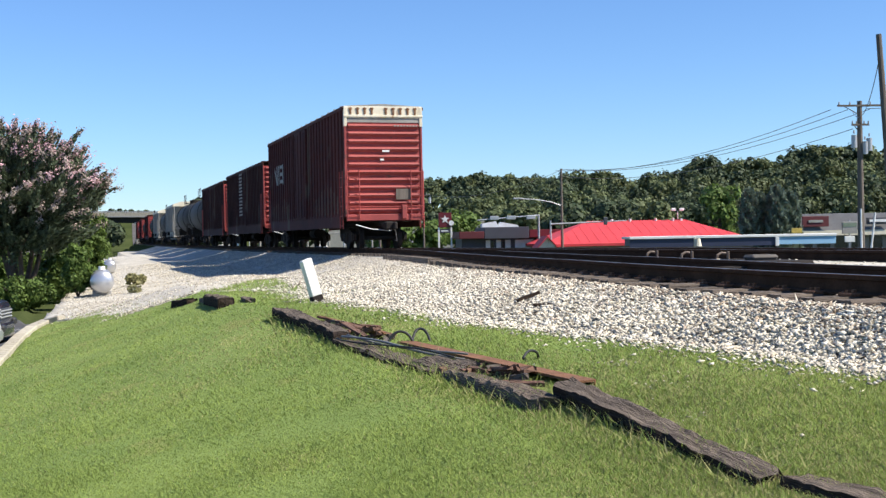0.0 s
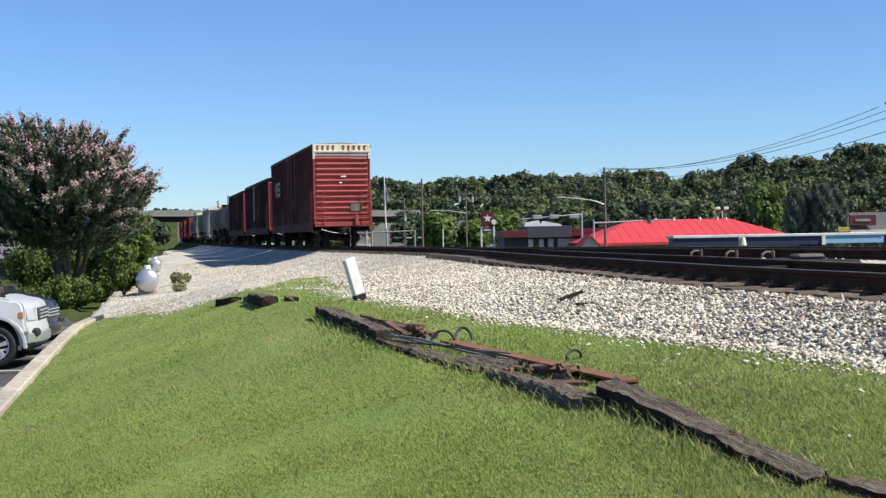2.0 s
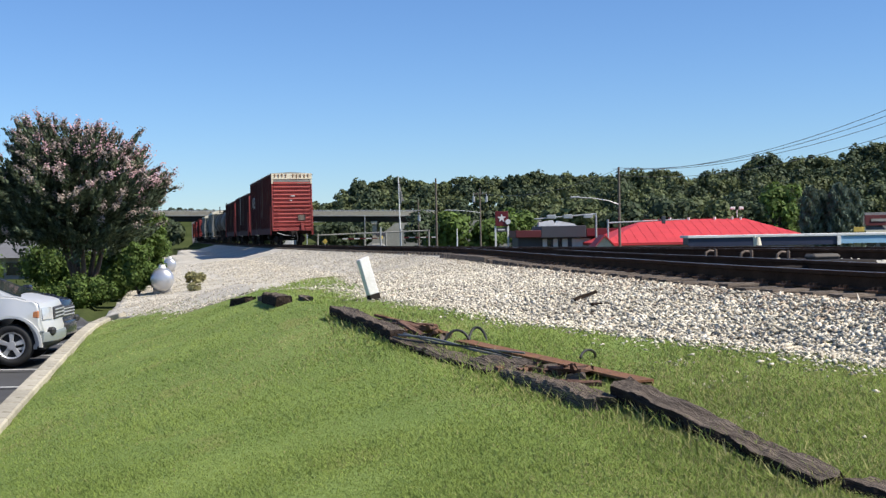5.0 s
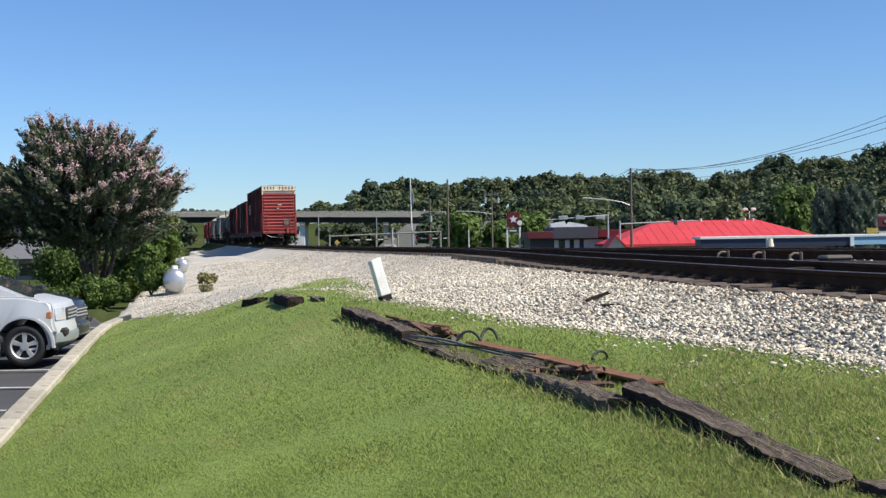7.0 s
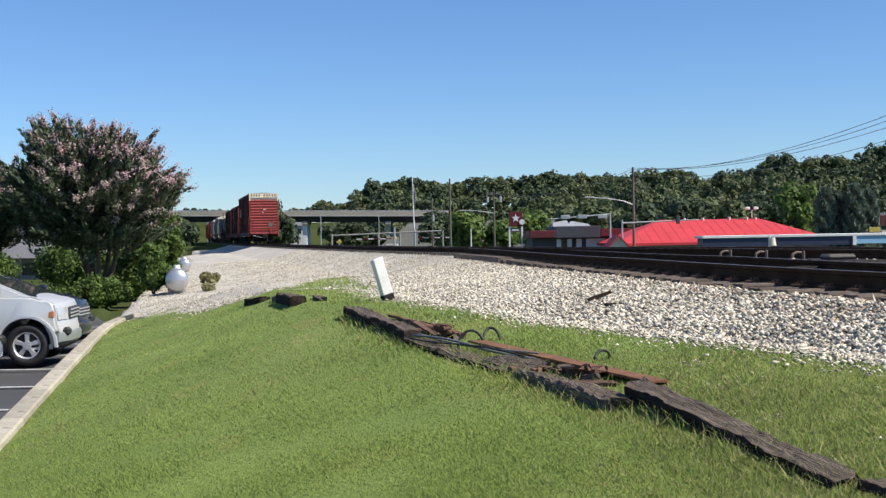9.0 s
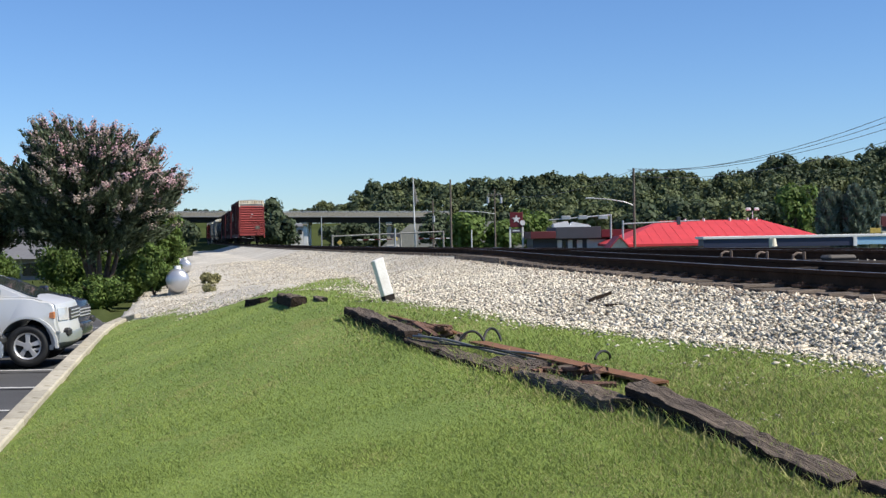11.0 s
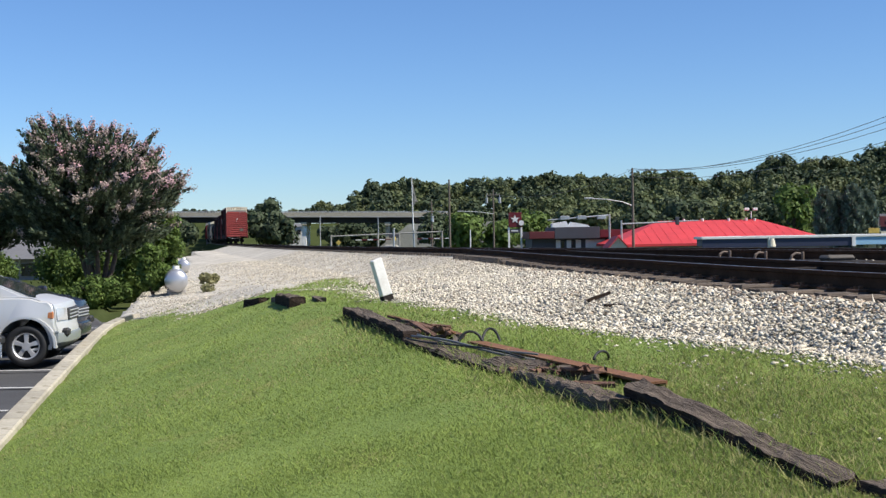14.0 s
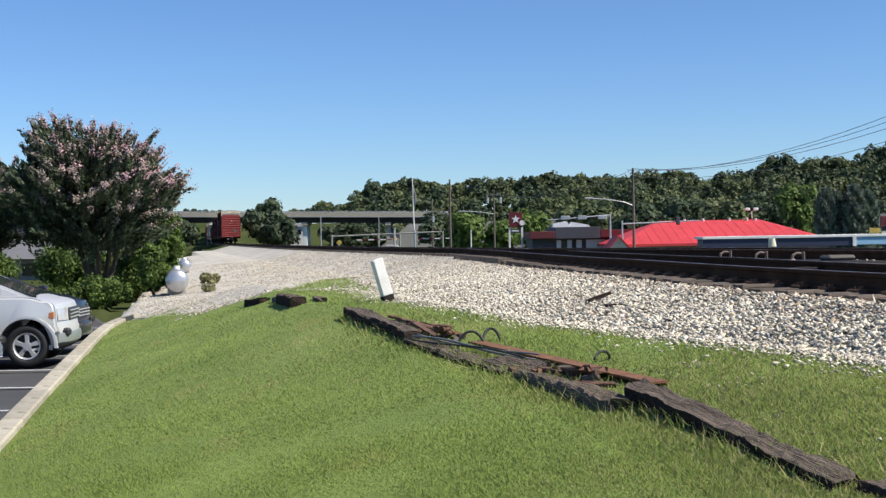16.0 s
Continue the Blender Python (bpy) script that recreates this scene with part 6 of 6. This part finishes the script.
def restaurant():
    r = empty("restaurant", pose(0, 0, 0), "low restaurant with a broad bright red hip roof", "building")
    x0, x1, y0, y1, ze = 17.2, 39.6, 121.5, 140.0, 0.15
    bm = bmesh.new()
    box(bm, x0 + 0.8, x1 - 0.8, y0 + 0.8, y1 - 0.8, LOW - 0.3, ze)
    part("wall", bm, M_BRICK, r, "dull masonry walls")
    bm = bmesh.new()
    e = [(x0, y0), (x1, y0), (x1, y1), (x0, y1)]
    v = [bm.verts.new((x, y, ze)) for x, y in e]
    w = [bm.verts.new((x, y, ze - 0.25)) for x, y in e]
    yr = (y0 + y1) / 2
    a, b = bm.verts.new((23.3, yr, 2.5)), bm.verts.new((34.0, yr, 2.5))
    for q in ((v[0], v[1], b, a), (v[1], v[2], b), (v[2], v[3], a, b), (v[3], v[0], a), w[::-1]):
        bm.faces.new(q)
    for i in range(4):
        bm.faces.new((w[i], w[(i + 1) % 4], v[(i + 1) % 4], v[i]))
    bmesh.ops.recalc_face_normals(bm, faces=bm.faces[:])
    roof = part("roof", bm, M_ROOF, r, "bright red standing-seam hip roof")
    s = math.atan2(2.6, yr - y0)
    for x in np.arange(19, 39, 1.0):
        t = min(1.0, (x - x0) / (23.3 - x0), (x1 - x) / (x1 - 34.0))
        bm = rod(bmesh.new(), (x, y0, ze + 0.04), (x, y0 + (yr - y0) * t, ze + 0.035 + 2.35 * t), 0.012, n=4)
        part("seam", bm, M_ROOF, roof)
    for x, z in ((25.9, 2.55), (27.9, 2.55), (30.7, 2.55), (32.6, 2.55), (33.5, 2.5)):
        part("roof_vent", rod(bmesh.new(), (x, yr - 0.4, z - 0.25), (x, yr - 0.4, z + 0.14), 0.13, n=8), M_WHITE, roof)
    bm = bmesh.new()
    rod(bm, (33.1, yr - 0.5, 2.6), (33.1, yr - 0.5, 3.4), 0.05)
    box(bm, 32.4, 32.9, yr - 0.6, yr - 0.35, 3.45, 3.75, 0.05, None)
    box(bm, 33.3, 33.8, yr - 0.6, yr - 0.35, 3.45, 3.75, 0.05, None)
    part("floodlight", bm, M_WHITE, r, "pair of white floodlights")
    for x in np.arange(19.5, 38, 2.6):
        part("window", box(bmesh.new(), x, x + 1.6, y0 + 0.72, y0 + 0.8, -2.0, -0.5), M_WINDOW, r)
    bm = bmesh.new()
    extrude_profile(bm, [(15.9, LOW), (15.9, -0.35), (17.0, 0.85), (18.1, -0.35), (18.1, LOW)], 117.5, 121.4, "y")
    part("porch", bm, M_CREAM, r, "pale gabled porch")
    bm = bmesh.new()
    for k in (-1, 1):
        extrude_profile(bm, [(17.0, 0.88), (17.0 + k * 1.4, -0.62), (17.0 + k * 1.4, -0.52), (17.0, 1.02)], 117.2, 121.4, "y")
    part("porch_roof", bm, M_ROOF, r)


restaurant()


def shop():
    r = empty("filling_station_shop", pose(0, 0, 0), "low white shop with charcoal and red fascia", "building")
    part("wall", box(bmesh.new(), 10.0, 20.4, 136, 146, LOW - 0.3, 0.9), M_CHAR, r, "dark shop wall")
    for x0, x1, z0, z1, m in ((9.65, 12.45, 0.8, 1.6, M_DKRED), (12.47, 17.46, 0.75, 2.05, M_CHAR), (17.48, 21.0, 0.85, 1.7, M_SIGNRED)):
        part("fascia", box(bmesh.new(), x0, x1, 134.8, 147, z0, z1, 0.04), m, r)
    for x0, x1 in ((12.7, 13.2), (13.9, 14.4), (14.9, 15.5), (16.0, 18.2), (18.5, 19.6)):
        part("poster_panel", box(bmesh.new(), x0, x1, 135.9, 135.99, -1.6, 0.62), M_WHITE, r, "white panel on the shop front")
    for x in (13.3, 14.5, 18.25):
        part("window", box(bmesh.new(), x, x + 0.35, 135.93, 135.99, -1.8, 0.5), M_WINDOW, r)
    for pts in (((12.6, 2.0), (12.6, 2.5), (14.2, 2.75), (14.6, 2.0)), ((14.4, 2.0), (14.8, 2.65), (16.6, 2.3), (17.0, 2.0))):
        part("roof_unit", extrude_profile(bmesh.new(), pts, 139, 141, "y"), M_WHITE, r, "white sloping rooftop cowl")
    t = empty("traffic_signal", pose(10.6, 122, LOW), "grey traffic signal on a long horizontal arm", "traffic signal")
    part("post", rod(bmesh.new(), (6.2, 0, -0.3), (6.2, 0, 6.2), 0.12, 0.09, 8), M_GALV, t)
    part("arm", rod(bmesh.new(), (6.2, 0, 6.1), (0, 0, 5.7), 0.09, 0.06, 8), M_GALV, t)
    for x in (1.7, 3.4, 5.4):
        part("signal_head", box(bmesh.new(), x - 0.45, x + 0.45, -0.2, 0.1, 5.7, 6.1, 0.04), M_GALV, t)


shop()


def far_signal():
    t = empty("traffic_signal", pose(17.4, 118, LOW), "grey traffic signal arm reaching past the red roof", "traffic signal", "traffic signals")
    part("post", rod(bmesh.new(), (0, 0, -0.3), (0, 0, 5.5), 0.11, 0.09, 8), M_GALV, t)
    part("arm", rod(bmesh.new(), (0, 0, 5.15), (7.5, 0, 5.38), 0.085, 0.05, 8), M_GALV, t)
    for x in (5.4,):
        part("signal_head", box(bmesh.new(), x - 0.17, x + 0.17, -0.25, 0.05, 5.0, 5.75, 0.04), M_CHAR, t, "dark signal head")
    l = empty("street_lamp", pose(7.2, 169.8, 4.25), "grey street lamp arm fixed to a wooden pole", "street lamp", "street lamps")
    part("arm", tube(bmesh.new(), [(0, 0, 0), (-1.2, 0, 0.2), (-2.6, 0, 0.36), (-4.2, 0, 0.42)], 0.06), M_GALV, l)
    part("lamp_head", box(bmesh.new(), -5.0, -4.1, -0.15, 0.15, 0.36, 0.52, 0.06), M_GALV, l)


far_signal()


def filling_sign():
    s = empty("filling_station_sign", pose(8.4, 140, LOW), "red filling station sign with white star on white posts", "sign")
    for x in (-0.72, 0.72):
        part("post", box(bmesh.new(), x - 0.1, x + 0.1, -0.1, 0.1, -0.3, 5.2, 0.02), M_WHITE, s)
    part("board", box(bmesh.new(), -0.75, 0.75, -0.2, 0.2, 5.15, 6.85, 0.04), M_SIGNRED, s, "dark red board")
    bm = bmesh.new()
    pts = []
    for i in range(10):
        r = 0.52 if i % 2 == 0 else 0.21
        a = math.pi / 2 + i * math.pi / 5
        pts.append((r * math.cos(a), 6.08 + r * math.sin(a)))
    extrude_profile(bm, pts, -0.24, -0.21, "y")
    part("star", bm, M_WHITE, s, "white five-pointed star")
    part("price_panel", box(bmesh.new(), -0.6, 0.6, -0.12, 0.12, 4.5, 5.0, 0.02), M_CHAR, s, "small dark panel with pale bars")
    part("lettering", box(bmesh.new(), -0.45, 0.35, -0.135, -0.125, 4.68, 4.82), M_WHITE, s)
    part("disc", rod(bmesh.new(), (0.72, -0.3, 5.65), (0.72, -0.22, 5.65), 0.3, n=20), M_WHITE, s, "white round plate")


filling_sign()


def canopy():
    c = empty("pump_canopy", pose(0, 0, 0), "flat filling station canopy with navy and pale blue fascia", "canopy")
    part("roof_slab", box(bmesh.new(), 18.3, 32.9, 85.1, 87.5, 0.25, 0.78), M_NAVYF, c)
    part("fascia", box(bmesh.new(), 18.15, 28.6, 85.0, 85.09, 0.15, 0.72), M_NAVYF, c, "navy blue fascia")
    part("fascia", box(bmesh.new(), 28.85, 33.0, 84.98, 85.09, 0.2, 0.74), M_SKYF, c, "light blue fascia")
    part("trim", box(bmesh.new(), 18.1, 33.05, 84.9, 87.6, 0.74, 0.92, 0.02), M_WHITE, c, "white edge strip")
    part("trim", box(bmesh.new(), 28.6, 28.85, 84.9, 85.1, 0.1, 0.74, 0.01), M_WHITE, c)
    for x in (20.5, 30.5):
        for y in (86.3,):
            part("column", box(bmesh.new(), x - 0.2, x + 0.2, y - 0.2, y + 0.2, LOW - 0.7, 0.3, 0.03), M_WHITE, c)
    v = empty("vent_pipe", pose(16.1, 60.0, ground_z(16.1, 60)), "small beige capped vent pipe", "vent pipe")
    h = 0.95 - ground_z(16.1, 60)
    part("pipe", rod(bmesh.new(), (0, 0, -0.2), (0, 0, h), 0.06), M_CREAM, v)
    part("cap", rod(bmesh.new(), (0.15, 0, h - 0.45), (0.15, 0, h - 0.05), 0.2, 0.12, 12), M_CREAM, v)


canopy()


def store():
    s = empty("store", pose(0, 0, 0), "low roadside store with grey shingled mansard roof", "building")
    part("wall", box(bmesh.new(), 56.5, 82, 161, 175, LOW - 0.3, 1.2), M_BRICK, s)
    bm = bmesh.new()
    extrude_profile(bm, [(160.0, 1.0), (160.6, 3.2), (175, 3.4), (175.6, 1.0)], 56.0, 82.5)
    part("roof", bm, M_SHINGLE, s, "grey shingled mansard roof")
    part("eave", box(bmesh.new(), 55.9, 82.6, 159.7, 160.4, 0.3, 0.98), M_CREAM, s)
    part("sign_board", box(bmesh.new(), 57.4, 61.0, 159.5, 159.75, 1.5, 2.9, 0.03), M_DKRED, s, "dark red sign with pale bar")
    part("sign_bar", box(bmesh.new(), 58.2, 60.2, 159.42, 159.48, 2.05, 2.4), M_HOPPER, s)
    part("sign_board", box(bmesh.new(), 66.2, 69.4, 159.4, 159.75, 1.7, 2.6, 0.03), M_CHAR, s, "dark sign with white bar")
    part("sign_bar", box(bmesh.new(), 66.5, 69.1, 159.3, 159.38, 2.0, 2.35), M_WHITE, s)
    for x in np.arange(57.5, 80, 2.4):
        part("window", box(bmesh.new(), x, x + 1.8, 160.93, 160.99, -1.8, 0.2), M_WINDOW, s)
    g = empty("price_sign", pose(56.0, 140, LOW), "green and white roadside sign on a post", "sign")
    part("post", rod(bmesh.new(), (0, 0, -0.2), (0, 0, 5.2), 0.08), M_GALV, g)
    part("board", box(bmesh.new(), -0.9, 0.9, -0.1, 0.1, 3.6, 5.0, 0.03), M_HOPPER, g)
    part("green_bar", box(bmesh.new(), -0.8, 0.8, -0.13, -0.11, 4.4, 4.85), M_SPRUCE, g)
    part("lower_board", box(bmesh.new(), -0.6, 0.6, -0.1, 0.1, 2.6, 3.3, 0.03), M_WHITE, g)
    y = empty("yellow_sign", pose(51.8, 146, LOW), "small yellow board on a post before the conifers", "sign")
    part("post", rod(bmesh.new(), (0, 0, -0.2), (0, 0, 4.2), 0.06), M_GALV, y)
    part("board", box(bmesh.new(), -0.65, 0.65, -0.06, 0.06, 3.75, 4.35, 0.02), M_YELLOW, y)


store()


def pipe_gate():
    g = empty("pipe_barrier", pose(0, 125, 0), "long grey pipe barrier on posts by the crossing", "barrier")
    part("rail", rod(bmesh.new(), (-11.4, 0, 1.45), (0.0, 0, 1.75), 0.075, n=8), M_HOPPER, g)
    for x, z in ((-11.4, 1.6), (-6.6, 1.6), (-4.4, 1.7), (0.0, 1.85)):
        part("post", rod(bmesh.new(), (x, 0, LOW - 0.4), (x, 0, z), 0.09, n=8), M_HOPPER, g)
    s = empty("warning_sign", pose(-10.6, 124.5, LOW), "yellow diamond warning sign on a post", "sign")
    part("post", rod(bmesh.new(), (0, 0, -0.2), (0, 0, 3.9), 0.05), M_GALV, s)
    part("diamond", box(bmesh.new(), -0.2, 0.2, -0.03, 0.03, -0.2, 0.2, 0.02, pose(0, -0.08, 3.8) @ Matrix.Rotation(0.785, 4, "Y")), M_YELLOW, s)
    b = empty("relay_cabinet", pose(-5.3, 126, LOW), "grey rounded relay cabinet by the crossing", "cabinet")
    part("body", box(bmesh.new(), -0.8, 0.8, -0.6, 0.6, -0.2, 3.5, 0.25), M_HOPPER, b)
    c = empty("crossing_signal", pose(-4.9, 124, LOW), "grey and yellow crossing signal mast", "crossing signal")
    part("post", rod(bmesh.new(), (0, 0, -0.2), (0, 0, 5.2), 0.08), M_GALV, c)
    part("lamp_bar", box(bmesh.new(), -0.5, 0.5, -0.15, 0.05, 4.2, 4.6, 0.04), M_CHAR, c)
    part("counterweight", box(bmesh.new(), -0.15, 0.2, -0.3, 0.1, 3.9, 4.3, 0.05), M_YELLOW, c)


pipe_gate()


def white_building():
    h = empty("white_building", pose(-37.3, 316, LOW), "low white building seen beneath the bridge", "building")
    part("wall", box(bmesh.new(), -3.2, 1.6, 0, 8, -0.3, 7.4), M_WHITE, h, "white painted wall")
    part("roof", extrude_profile(bmesh.new(), [(-0.4, 7.4), (4, 8.3), (8.4, 7.4)], -3.6, 2.0), M_SHINGLE, h)
    for x in (-2.4, -0.4):
        part("window", box(bmesh.new(), x, x + 1.0, -0.06, -0.01, 5.4, 6.6), M_WINDOW, h)


white_building()


def crossing_gates():
    """Gate arms of the level crossing."""
    for x, y, sgn in ((-4.9, 123.6, -1), (-3.0, 131.0, 1)):
        g = empty("crossing_gate", pose(x, y, LOW), "red and white crossing gate arm on a grey mast", "crossing gate", "crossing gates")
        part("mast", rod(bmesh.new(), (0, 0, -0.2), (0, 0, 5.0), 0.09, n=8), M_GALV, g)
        for i in range(6):
            bm = box(bmesh.new(), sgn * (0.3 + i * 0.6), sgn * (0.88 + i * 0.6), -0.04, 0.04, 4.0, 4.1)
            part("gate_stripe", bm, M_WHITE if i % 2 else M_SIGNRED, g, "white stripe" if i % 2 else "red stripe")


crossing_gates()


def house():
    h = empty("house", pose(-28, 78, -1.0), "low grey building behind the car park", "building")
    part("wall", box(bmesh.new(), -6, 4.2, 0, 9, -0.3, 1.3), M_BRICK, h)
    bm = bmesh.new()
    extrude_profile(bm, [(-0.6, 1.3), (4.5, 2.6), (9.6, 1.3)], -6.5, 4.7)
    part("roof", bm, M_SHINGLE, h, "grey shingled gable roof")
    part("window", box(bmesh.new(), 1.0, 2.6, -0.05, -0.01, 0.2, 1.0), M_WINDOW, h)
    part("door", box(bmesh.new(), -2.0, -1.0, -0.05, -0.01, -0.2, 1.2), M_WHITE, h)


house()


# ---- what moves ----
def run(t):
    """How far the train has gone along the track after t seconds, in metres."""
    return (8.8 * t + 0.05 * t * t) * 1.0291


def motions():
    for car, u in TRAIN:
        walk(car, [(t, on_track(TRAIN_U0 + u + run(t), TRACK2)) for t in np.arange(0, 16.01, 0.5)])
    for w in WHEELSETS:
        x, y, z = w.location
        walk(w, [(i / 15, pose(x, y, z, -math.degrees(run(i / 15) / 0.42))) for i in range(241)])


motions()
